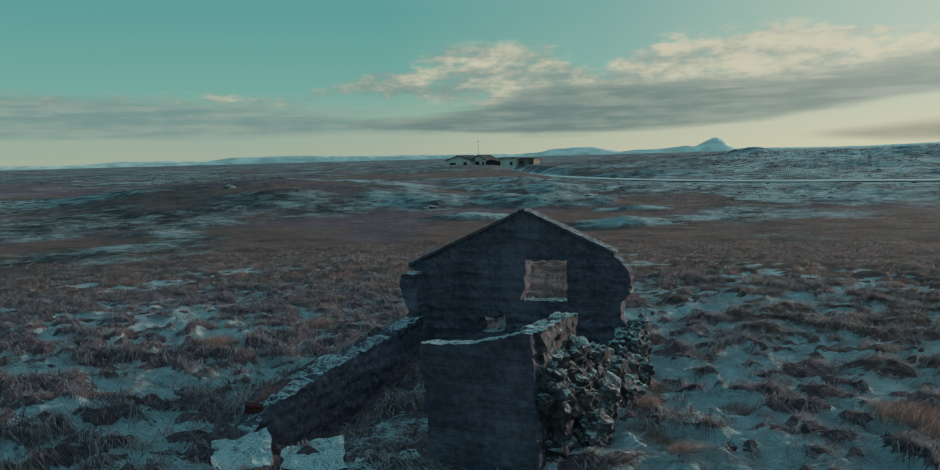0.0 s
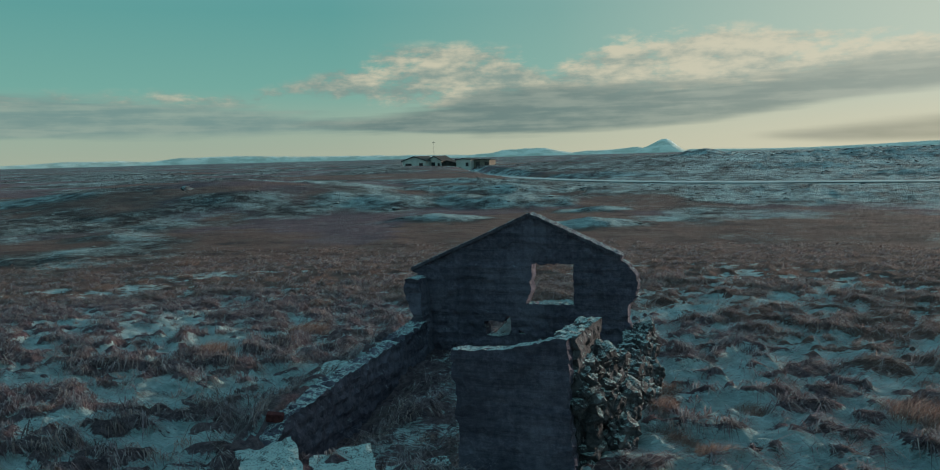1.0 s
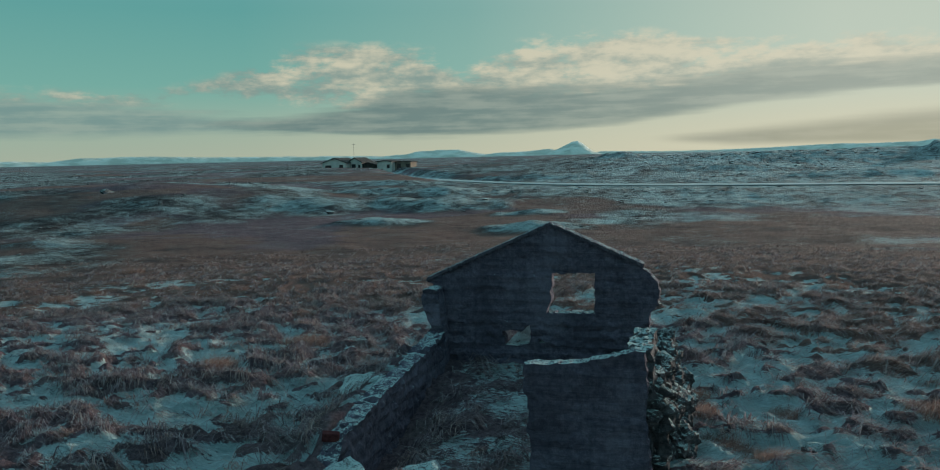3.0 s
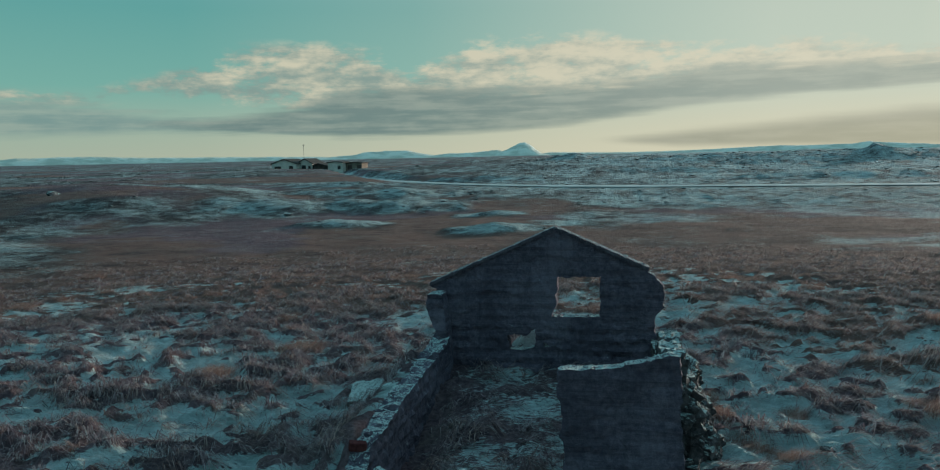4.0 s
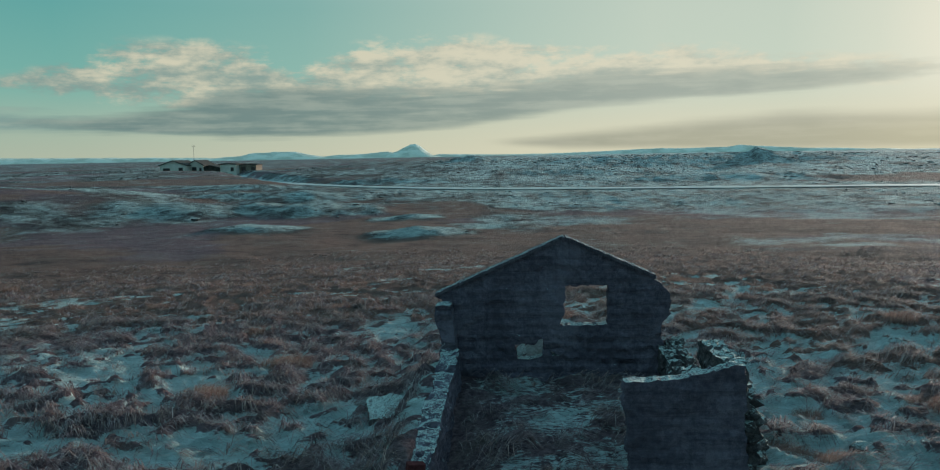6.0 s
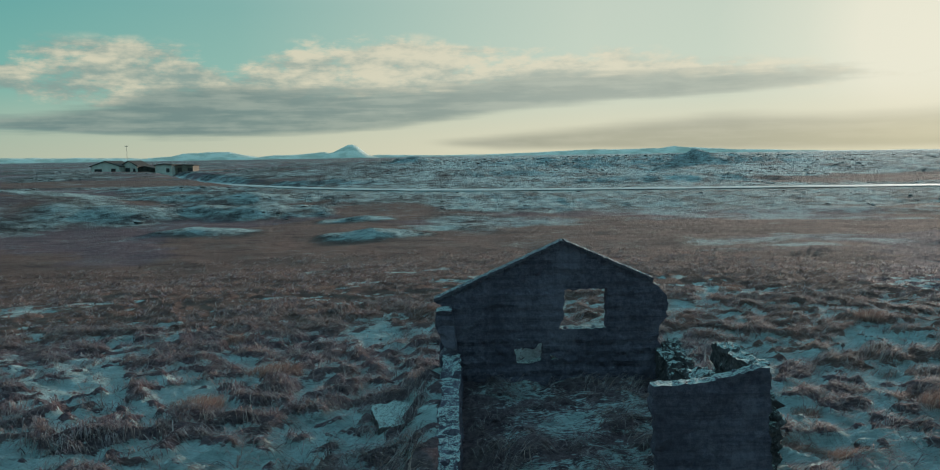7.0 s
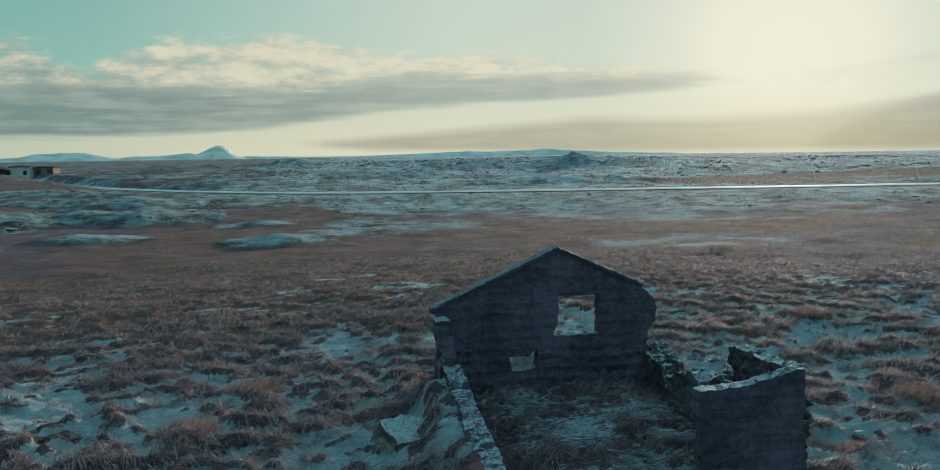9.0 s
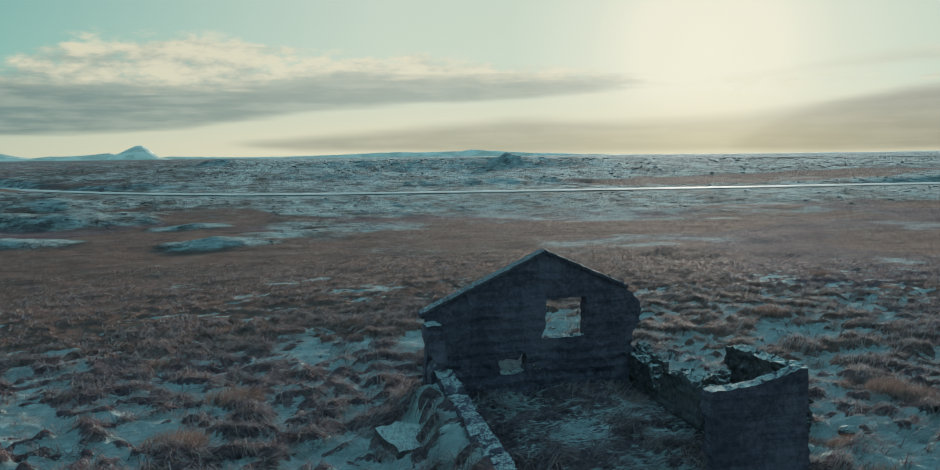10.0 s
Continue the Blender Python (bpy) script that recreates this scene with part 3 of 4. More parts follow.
# ---- lava lumps out on the heath ----
def lava_lumps():
    rng = np.random.default_rng(77)
    bm = bmesh.new()
    bmesh.ops.create_icosphere(bm, subdivisions=1, radius=1.0)
    unit = np.array([v.co[:] for v in bm.verts])
    tri = np.array([[v.index for v in f.verts] for f in bm.faces])
    bm.free()
    dome = unit
    count = 36000
    r, a = np.sqrt(rng.uniform(48 ** 2, 270 ** 2, count)), np.radians(rng.uniform(-62, 50, count))
    x, y = -5 + r * np.sin(a), r * np.cos(a)
    ok = rng.random(count) < step(rocky(x, y), 0.35, 0.8) * (0.05 + 0.55 * step(fbm(x / 11, y / 16, 79, 4), -0.25, 0.40))
    ok &= np.abs(y - road_y(x)) > 5
    x, y, r = x[ok], y[ok], r[ok]
    n = len(x)
    size = rng.uniform(0.35, 0.85, n) ** 2 * (0.18 + 0.0016 * r)
    z = land(x, y)
    verts = np.repeat(dome[None], n, 0) * (1 + rng.normal(0, 0.16, (n, len(dome), 1)))
    spin = rng.uniform(0, 6.28, n)
    c, k = np.cos(spin)[:, None], np.sin(spin)[:, None]
    vx, vy = verts[:, :, 0] * 1.5, verts[:, :, 1] * 0.9
    out = np.stack([x[:, None] + (vx * c - vy * k) * size[:, None], y[:, None] + (vx * k + vy * c) * size[:, None],
                    z[:, None] + verts[:, :, 2] * size[:, None] * rng.uniform(0.22, 0.48, n)[:, None]], -1).reshape(-1, 3)
    loops = (np.arange(n)[:, None, None] * len(dome) + tri[None]).ravel()
    me = bpy.data.meshes.new("lava_lumps")
    me.vertices.add(len(out))
    me.vertices.foreach_set("co", out.astype(np.float32).ravel())
    me.loops.add(len(loops))
    me.loops.foreach_set("vertex_index", loops.astype(np.int32))
    me.polygons.add(len(loops) // 3)
    me.polygons.foreach_set("loop_start", np.arange(0, len(loops), 3, dtype=np.int32))
    me.materials.append(LUMP)
    me.update(calc_edges=True)
    tagged(new("lava_lumps", me), "low dark lava lumps with snow on top", "rocks", kind="stuff")


lava_lumps()


# ---- the ruin ----
def poly_has(pts, u, v):
    hit = False
    for (x0, y0), (x1, y1) in zip(pts, pts[1:] + pts[:1]):
        if (y0 > v) != (y1 > v) and u < (x1 - x0) * (v - y0) / (y1 - y0) + x0:
            hit = not hit
    return hit


def jagged(pts, stepsize, rough, rng):
    out = []
    for (x0, y0), (x1, y1) in zip(pts, pts[1:] + pts[:1]):
        n = max(1, round(math.hypot(x1 - x0, y1 - y0) / stepsize))
        for k in range(n):
            w = rough if k else rough * 0.3
            out.append((x0 + (x1 - x0) * k / n + rng.uniform(-w, w), y0 + (y1 - y0) * k / n + rng.uniform(-w, w)))
    return out


def slab_wall(outline, holes, thick, seed, fine=0.11, rough=0.018, bulge=0.022, along="x", coarse=-9.0, crust=0.0, ledge=99.0):
    """A broken upright wall from its outline (along, height), near face at 0, far face at thick, with real openings."""
    from mathutils.geometry import delaunay_2d_cdt
    rng = random.Random(seed)
    loops = [jagged(outline, 0.07, rough, rng)] + [jagged(h, 0.06, rough, rng) for h in holes]
    pts, edges = [], []
    for lp in loops:
        a = len(pts)
        pts += lp
        edges += [(a + i, a + (i + 1) % len(lp)) for i in range(len(lp))]
    rim = len(pts)
    us, vs = [p[0] for p in loops[0]], [p[1] for p in loops[0]]
    edge = np.array(pts)
    v = min(vs) + fine / 2
    while v < max(vs):
        u = min(us) + fine / 2
        while u < max(us):
            q = (u + rng.uniform(-0.3, 0.3) * fine, v + rng.uniform(-0.3, 0.3) * fine)
            if poly_has(loops[0], *q) and not any(poly_has(h, *q) for h in loops[1:]) and np.min(np.hypot(edge[:, 0] - q[0], edge[:, 1] - q[1])) > fine * 0.45:
                pts.append(q)
            u += fine
        v += fine
    co, _, tris, _, _, _ = delaunay_2d_cdt([Vector(p) for p in pts], edges, [], 0, 1e-5)
    keep = []
    for t in tris:
        cu, cv = sum(co[i].x for i in t) / 3, sum(co[i].y for i in t) / 3
        if poly_has(loops[0], cu, cv) and not any(poly_has(h, cu, cv) for h in loops[1:]):
            keep.append(t)

    def face_off(u, v, k):
        peel = 0.024 * min(1.0, max(0.0, (noise.noise((u * 0.9, v * 1.3, seed + k + 9)) + 0.25 * noise.noise((u * 5, v * 5, seed))) * 9))
        rock = crust * (1.6 * abs(noise.noise((u * 3.6, v * 4.2, seed + 3))) - 0.5 + 0.5 * abs(noise.noise((u * 9, v * 9, seed + 7))) + 0.25 * noise.noise((u * 21, v * 21, seed)))
        sill = 0.022 if v > ledge and k == 0 else 0.0
        board = 0.6 * math.sin(v * 2 * math.pi / 0.24 + 2 * noise.noise((u * 0.7, v, seed)))
        return sill + peel - rock * (1 if k == 0 else -1) + bulge * (2.4 if v < coarse else 1.0) * (board * 0.45 + 1.1 * noise.noise((u * 2.2, v * 2.2, seed + k)) + 0.7 * noise.noise((u * 7, v * 7, seed + k + 5)))

    def at(u, d, v):
        return (u, d, v) if along == "x" else (d, u, v)
    bm = bmesh.new()
    front = [bm.verts.new(at(c.x, face_off(c.x, c.y, 0), c.y)) for c in co]
    back = [bm.verts.new(at(c.x, thick + face_off(c.x, c.y, 40), c.y)) for c in co]
    for t in keep:
        bm.faces.new([front[i] for i in t])
        bm.faces.new([back[i] for i in reversed(t)])
    counts = {}
    for t in keep:
        for i in range(3):
            e = tuple(sorted((t[i], t[(i + 1) % 3])))
            counts[e] = counts.get(e, 0) + 1
    border = [e for e, c in counts.items() if c == 1]
    mids, segs = {}, max(2, round(thick / 0.07))
    for e in border:
        for i in e:
            if i not in mids:
                row = [front[i]]
                for s in range(1, segs):
                    d = thick * s / segs
                    j = 0.8 * rough + 0.006
                    row.append(bm.verts.new(at(co[i].x + rng.uniform(-j, j), d, co[i].y + rng.uniform(-j, j))))
                mids[i] = row + [back[i]]
    for a, b in border:
        for s in range(segs):
            bm.faces.new([mids[a][s], mids[b][s], mids[b][s + 1], mids[a][s + 1]])
    loose = [v for v in bm.verts if not v.link_faces]
    bmesh.ops.delete(bm, geom=loose, context="VERTS")
    return bm


ruin = thing("ruined_house", "roofless ruined house of dark weathered concrete and stone, dusted with snow", "ruin")
gable = part("gable_wall", slab_wall(
    [(-8.60, -0.6), (-8.58, 0.6), (-8.54, 1.2), (-8.52, 1.90), (-8.68, 1.97), (-8.66, 2.02), (-7.4, 2.57), (-6.10, 3.17), (-5.96, 3.20), (-5.80, 3.16), (-4.9, 2.75), (-4.05, 2.39),
     (-4.08, 2.29), (-3.99, 2.25), (-3.86, 2.10), (-3.80, 2.04), (-3.74, 1.86), (-3.79, 1.68), (-3.75, 1.58), (-3.93, 1.40), (-3.95, 1.25), (-3.95, 1.05), (-3.86, 0.8), (-3.66, 0.4), (-3.60, -0.6)],
    [[(-5.94, 2.17), (-5.04, 2.20), (-5.05, 1.35), (-6.06, 1.34), (-6.00, 1.50), (-5.95, 1.62), (-5.98, 1.80), (-5.92, 1.95)],
     [(-7.00, 0.93), (-6.78, 0.95), (-6.58, 0.93), (-6.50, 1.04), (-6.40, 1.08), (-6.38, 0.95), (-6.42, 0.68), (-6.70, 0.61), (-6.95, 0.63)],
     [(-6.24, 0.80), (-6.12, 0.74), (-6.08, 0.70), (-6.22, 0.70)]], 0.30, 3, 0.065, coarse=1.15, ledge=2.14), CONCRETE, ruin, "dark concrete gable wall with a window opening")
gable.location = (0, 15.62, 0)
for foot, top in (((-8.66, 2.035), (-5.98, 3.225)), ((-4.08, 2.405), (-5.94, 3.225))):
    bm = bmesh.new()
    n = 110
    rows = []
    for k in range(n + 1):
        u, v = foot[0] + (top[0] - foot[0]) * k / n, foot[1] + (top[1] - foot[1]) * k / n
        chip = 0.008 * noise.noise((u * 5, v * 5, 2)) + 0.013 * noise.noise((u * 14, v * 14, 4)) + 0.012 * noise.noise((u * 37, v * 37, 7))
        near, far = 15.592 + 1.2 * chip, 15.95 - chip
        rows.append([bm.verts.new(c) for c in ((u, near, v - 0.065 + chip * 0.5), (u, near, v + chip), (u, 15.76, v + 0.018 - chip), (u, far, v + chip), (u, far, v - 0.085))])
    for a, b in zip(rows, rows[1:]):
        for i in range(5):
            bm.faces.new((a[i], a[(i + 1) % 5], b[(i + 1) % 5], b[i]))
    bm.faces.new(rows[0])
    bm.faces.new(rows[-1][::-1])
    part("coping", bm, COPING, ruin, "thin concrete roof edge dusted with snow")
corner = part("corner_stub", slab_wall([(-8.48, -0.6), (-8.54, 0.5), (-8.55, 0.90), (-8.42, 1.06), (-8.52, 1.22), (-8.60, 1.44), (-8.63, 1.62), (-8.62, 1.84), (-8.45, 1.87), (-8.30, 1.84), (-8.24, 1.4), (-8.20, 0.9), (-8.14, -0.6)],
                                      [], 0.46, 5, 0.07, 0.012, coarse=9.0), CONCRETE, ruin)
corner.location = (0, 15.16, 0)
low = part("low_side_wall", slab_wall([(9.35, -0.6), (9.40, 0.12), (9.75, 0.30), (9.95, 0.46), (10.6, 0.52), (11.5, 0.64), (12.4, 0.70), (13.4, 0.78), (14.4, 0.88), (15.0, 0.93), (15.25, 0.95), (15.25, -0.6)],
                                      [], 0.36, 7, 0.06, 0.034, 0.032, "y", crust=0.04), CONCRETE, ruin, "low broken side wall topped with snow")
low.location = (-8.50, 0, 0)
front = part("front_wall", slab_wall([(-5.34, -0.6), (-5.30, 0.5), (-5.36, 0.75), (-5.34, 1.1), (-5.40, 1.4), (-5.38, 1.72), (-5.05, 1.725), (-4.7, 1.76), (-4.3, 1.84), (-3.98, 1.93), (-3.72, 1.96), (-3.70, 1.55), (-3.72, 1.0), (-3.66, 0.5), (-3.64, -0.6)],
                                     [], 0.24, 11, 0.1, 0.024), CONCRETE, ruin, "piece of concrete front wall standing alone")
front.location = (0, 9.96, 0)
side = part("standing_side_wall", slab_wall([(10.20, -0.6), (10.20, 1.95), (10.7, 1.93), (11.3, 1.92), (11.86, 1.90), (11.88, 1.68), (11.72, 1.50), (11.75, 1.2), (12.0, 1.0), (12.3, -0.6)],
                                            [], 0.32, 13, 0.045, 0.030, 0.045, "y", crust=0.05), STONE, ruin, "standing piece of rough plastered side wall")
side.location = (-3.98, 0, 0)
core = part("broken_side_wall", slab_wall([(11.9, -0.6), (11.9, 1.10), (12.4, 1.06), (12.75, 0.90), (12.95, 0.92), (13.2, 1.04), (13.6, 0.98), (14.06, 0.86), (14.2, 0.60), (14.45, 0.42), (14.6, 0.62), (14.75, 0.80), (15.1, 0.78), (15.6, 0.92), (15.6, -0.6)],
                                          [], 0.34, 17, 0.1, 0.04, 0.06, "y"), STONE, ruin, "broken side wall of lava stones")
core.location = (-4.02, 0, 0)
facing = part("stone_facing", slab_wall([(10.35, -0.6), (10.32, 1.46), (10.6, 1.54), (11.4, 1.54), (11.9, 1.34), (12.2, 1.0), (12.9, 0.80), (13.6, 0.78), (14.2, 0.5), (15.0, 0.5), (15.9, 0.55), (15.9, -0.6)],
                                        [], 0.28, 19, 0.045, 0.05, 0.09, "y", crust=0.17), STONE, ruin, "rough rubble facing of lava stones and mortar")
facing.location = (-3.77, 0, 0)


def stone_mesh(seed, flat=0.75):
    """A broken block: a ball cut by a dozen planes."""
    rng = random.Random(seed)
    cuts = []
    for k in range(12):
        d = Vector((rng.gauss(0, 1), rng.gauss(0, 1), rng.gauss(0, 1))).normalized()
        cuts.append((d, rng.uniform(0.30, 0.46)))
    bm = bmesh.new()
    bmesh.ops.create_icosphere(bm, subdivisions=2, radius=0.5)
    for v in bm.verts:
        d = v.co.normalized()
        reach = min([0.52] + [o / max(d.dot(c), 0.05) for c, o in cuts])
        v.co = d * (reach + 0.05 * noise.noise(d * 4.5 + Vector((0, seed, 0))))
        v.co.z *= flat
    me = bpy.data.meshes.new("stone")
    bm.to_mesh(me)
    bm.free()
    me.materials.append(STONE)
    return me


def boulder_mesh(seed, detail=4):
    """A crusty weathered block, pitted all over."""
    bm = bmesh.new()
    bmesh.ops.create_icosphere(bm, subdivisions=detail, radius=0.5)
    off = Vector((seed * 3.1, seed * 1.7, 0))
    for v in bm.verts:
        d = v.co.normalized()
        k = 0.20 * noise.noise(d * 1.6 + off) + 0.12 * abs(noise.noise(d * 3.7 + off)) + 0.085 * noise.noise(d * 8 + off) + 0.05 * noise.noise(d * 19 + off)
        v.co = d * (0.5 + k)
    me = bpy.data.meshes.new("boulder")
    bm.to_mesh(me)
    bm.free()
    me.materials.append(STONE)
    return me


BOULDERS = [boulder_mesh(k) for k in range(5)]
PEBBLES = [boulder_mesh(k, 3) for k in range(5, 13)]
STONES = [stone_mesh(k, 0.62 + 0.06 * (k % 5)) for k in range(14)]


def lay_stones():
    rng = random.Random(23)

    def height(y):
        return float(np.interp(y, [9.9, 10.6, 11.7, 12.1, 12.6, 13.2, 13.8, 14.4, 15.0, 15.6, 16.0], [1.40, 1.46, 1.44, 1.15, 1.02, 0.86, 0.98, 0.72, 0.76, 0.80, 0.70]))

    def stone(x, y, z, s, crusty=False):
        ob = new("stone", rng.choice(PEBBLES if crusty else STONES))
        ob.parent = core
        ob.matrix_parent_inverse = core.matrix_basis.inverted()
        ob.location = (x, y, z)
        ob.rotation_euler = (rng.uniform(-0.35, 0.35), rng.uniform(-0.35, 0.35), rng.uniform(0, 6.28))
        ob.scale = (s * rng.uniform(0.9, 1.35), s * rng.uniform(0.85, 1.2), s * rng.uniform(0.75, 1.1))
    # the outer stone face, loosely coursed
    y = 10.3
    while y < 15.95:
        h = height(y)
        z = -0.04
        while z < h:
            s = rng.choice((0.12, 0.15, 0.18, 0.22, 0.26, 0.34)) * rng.uniform(0.85, 1.2) * (0.7 if y < 10.9 else 1.0)
            lean = (0.24 if y > 11.2 else 0.05) * max(0.0, 1 - z / max(h, 0.3)) ** 1.3
            if rng.random() < 0.42:
                stone(-3.64 + lean * rng.uniform(0.2, 1.0) + rng.uniform(-0.08, 0.06), y + rng.uniform(-0.14, 0.14), z + s * 0.2, s * 1.1, rng.random() < 0.6)
            z += s * rng.uniform(0.55, 0.95)
        y += rng.uniform(0.42, 0.70)
    # the ledge under the plastered piece, and loose stones on the broken stretch
    for k in range(14):
        stone(rng.uniform(-3.80, -3.62), 10.25 + k * 0.115, 1.42 + rng.uniform(-0.05, 0.05), rng.uniform(0.16, 0.26))
    for k in range(8):
        y = rng.uniform(12.0, 15.9)
        s = rng.uniform(0.16, 0.32)
        stone(rng.uniform(-3.68, -3.42), y, height(y) - s * 0.5 - rng.uniform(0.05, 0.15), s, True)
    # the large crusty blocks
    for x, y, z, sx, sy, sz in ((-3.72, 10.90, 1.36, 0.36, 1.00, 0.46), (-3.74, 12.55, 0.98, 0.50, 0.62, 0.62), (-3.74, 15.25, 0.62, 0.55, 0.72, 0.66), (-3.70, 11.55, 1.12, 0.44, 0.60, 0.56),
                                (-3.62, 11.35, 0.78, 0.44, 0.55, 0.55), (-3.62, 10.75, 0.80, 0.42, 0.55, 0.58), (-3.64, 10.70, 0.38, 0.40, 0.60, 0.60), (-3.52, 12.1, 0.55, 0.55, 0.70, 0.60), (-3.60, 13.15, 0.68, 0.50, 0.60, 0.60),
                                (-3.66, 14.0, 0.62, 0.50, 0.66, 0.56), (-3.50, 14.6, 0.38, 0.50, 0.60, 0.50), (-3.45, 13.5, 0.32, 0.55, 0.70, 0.46), (-3.42, 11.4, 0.32, 0.50, 0.70, 0.52), (-3.78, 15.75, 0.85, 0.42, 0.50, 0.52)):
        ob = new("stone", rng.choice(BOULDERS))
        ob.parent = core
        ob.matrix_parent_inverse = core.matrix_basis.inverted()
        ob.location = (x + (0.10 if y > 11.0 else 0.0), y, z - 0.08)
        ob.rotation_euler = (rng.uniform(-0.4, 0.4), rng.uniform(-0.2, 0.2), rng.uniform(-0.25, 0.25))
        ob.scale = (sx * 1.1, sy * 1.1, sz * 1.1)
    for x, y, z, s in ((-3.72, 13.25, 0.92, 0.56), (-3.62, 15.75, 0.60, 0.46), (-3.78, 14.85, 0.58, 0.46), (-3.45, 12.6, 0.62, 0.52), (-3.40, 13.3, 0.40, 0.5), (-3.85, 15.4, 0.72, 0.42)):
        stone(x, y, z, s)


lay_stones()


def fallen_slab(x, y, z, sx, sy, sz, tilt, turn, seed):
    rng = random.Random(seed)
    bm = bmesh.new()
    bmesh.ops.create_grid(bm, x_segments=16, y_segments=12, size=0.5)
    geo = bmesh.ops.extrude_face_region(bm, geom=bm.faces[:])
    for v in [g for g in geo["geom"] if isinstance(g, bmesh.types.BMVert)]:
        v.co.z -= 1.0
    for v in bm.verts:
        k = noise.noise((v.co.x * 3 + seed, v.co.y * 3, v.co.z))
        v.co.x += 0.07 * noise.noise((v.co.y * 3, v.co.z * 3, seed)) + 0.02 * noise.noise((v.co.y * 9, v.co.z * 3, seed))
        v.co.y += 0.08 * noise.noise((v.co.x * 3, v.co.z * 3, seed + 9)) + 0.02 * noise.noise((v.co.x * 9, v.co.z * 3, seed))
        v.co.z += 0.30 * k + 0.12 * noise.noise((v.co.x * 9, v.co.y * 9, seed))
        v.co = Vector((v.co.x * sx, v.co.y * sy, v.co.z * sz))
    ob = part("fallen_slab", bm, SLAB)
    ob.matrix_world = Matrix.Translation((x, y, z)) @ Matrix.Rotation(radians(tilt), 4, (0.866, -0.5, 0)) @ pose(0, 0, 0, 0, 0, turn)
    tagged(ob, "fallen concrete slab under thin snow beside the ruin", "slab", "fallen slabs")


fallen_slab(-7.78, 8.92, 0.19, 1.40, 0.82, 0.22, 7, -49, 1)
fallen_slab(-6.76, 9.22, 0.14, 1.15, 0.90, 0.22, 6, -55, 2)
fallen_slab(-5.98, 9.42, 0.08, 0.52, 0.46, 0.16, 5, 10, 3)
fallen_slab(-9.34, 13.55, 0.25, 0.80, 1.25, 0.26, 3, 14, 4)
fallen_slab(-5.62, 9.86, 0.12, 0.34, 0.30, 0.20, 5, 40, 6)

brick = part("brick_fragment", box(bmesh.new(), -0.13, 0.13, -0.07, 0.07, 0, 0.13, 0.015), RUST)
brick.matrix_world = pose(-8.36, 9.92, 0.42, 4, 8, 24)
tagged(brick, "broken red brick block lying on the low wall", "brick")


def loose_rocks():
    rng = random.Random(31)
    # the last spot is one stone standing in for a small skyline cairn
    spots = [(-2.26, 13.4, 0.42), (-1.9, 13.2, 0.45), (-2.7, 13.9, 0.35), (-1.3, 12.0, 0.4), (-2.9, 14.6, 0.30), (-66.4, 76.6, 1.5), (-38, 74, 0.9), (-80, 127, 1.3)]
    for x, y, s in spots:
        ob = new("rock", rng.choice(STONES))
        ob.location = (x, y, float(land(x, y)) + 0.04 * s)
        ob.rotation_euler = (rng.uniform(-0.3, 0.3), rng.uniform(-0.3, 0.3), rng.uniform(0, 6))
        ob.scale = (s * 1.25, s, s * 0.7)
        tagged(ob, "dark lava rock with snow lying in the grass", "rock", "rocks in the grass")


loose_rocks()


# ---- the farm in the distance ----
def gabled(name, label, at, turn, w, d, h, rise, wallmat, windows, doors):
    """A low building: width along x, depth along y, ridge along y, gable towards -y."""
    home = thing(name, label, "house", at, turn)
    bm = bmesh.new()
    prof = [(-w / 2, -1.0), (w / 2, -1.0), (w / 2, h), (0, h + rise), (-w / 2, h)]
    a, b = [bm.verts.new((x, -d / 2, z)) for x, z in prof], [bm.verts.new((x, d / 2, z)) for x, z in prof]
    bm.faces.new(a)
    bm.faces.new(b[::-1])
    for i in range(5):
        bm.faces.new((a[i], b[i], b[(i + 1) % 5], a[(i + 1) % 5]))
    part("wall", bm, wallmat, home)
    for s in (-1, 1):
        bm = bmesh.new()
        ends = [(0, h + rise + 0.02), (s * (w / 2 + 0.4), h - rise * 0.8 / w + 0.02)]
        vs = [bm.verts.new((x, y, z + t)) for y in (-d / 2 - 0.35, d / 2 + 0.35) for x, z in ends for t in (0.0, 0.22)]
        for f in ((0, 1, 3, 2), (4, 6, 7, 5), (0, 4, 5, 1), (2, 3, 7, 6), (1, 5, 7, 3), (0, 2, 6, 4)):
            bm.faces.new([vs[i] for i in f])
        part("roof", bm, ROOF, home, "dark roof slope")
    for kind, spots in (("window", windows), ("door", doors)):
        for x, face, z0, ww, hh in spots:
            bm = bmesh.new()
            if face == "front":
                box(bm, x - ww / 2, x + ww / 2, -d / 2 - 0.06, -d / 2 + 0.05, z0, z0 + hh)
            else:
                box(bm, w / 2 - 0.05, w / 2 + 0.06, x - ww / 2, x + ww / 2, z0, z0 + hh)
            part(kind, bm, PANE, home, "dark " + kind)
    return home


gabled("farmhouse", "low pale farmhouse with a dark gabled roof", (-107.2, 232, 1.0), 3, 7.6, 12, 2.6, 1.3, PLASTER, [(-1.9, "front", 1.0, 2.0, 0.9), (2.2, "front", 0.9, 1.2, 1.1), (-2, "side", 1.0, 1.4, 1.0), (2, "side", 1.0, 1.4, 1.0)], [])
gabled("farmhouse", "small pale farm building with a dark roof and doorway", (-101.8, 234, 1.0), 0, 4.6, 9, 2.6, 1.3, PLASTER, [(1.5, "front", 0.9, 0.7, 1.0)], [(-0.3, "front", 0.0, 1.3, 2.1)])
gabled("shed", "dark low shed between two pale buildings", (-97.6, 233, 1.0), 0, 6.0, 6, 1.6, 0.8, DARKWALL, [], [])
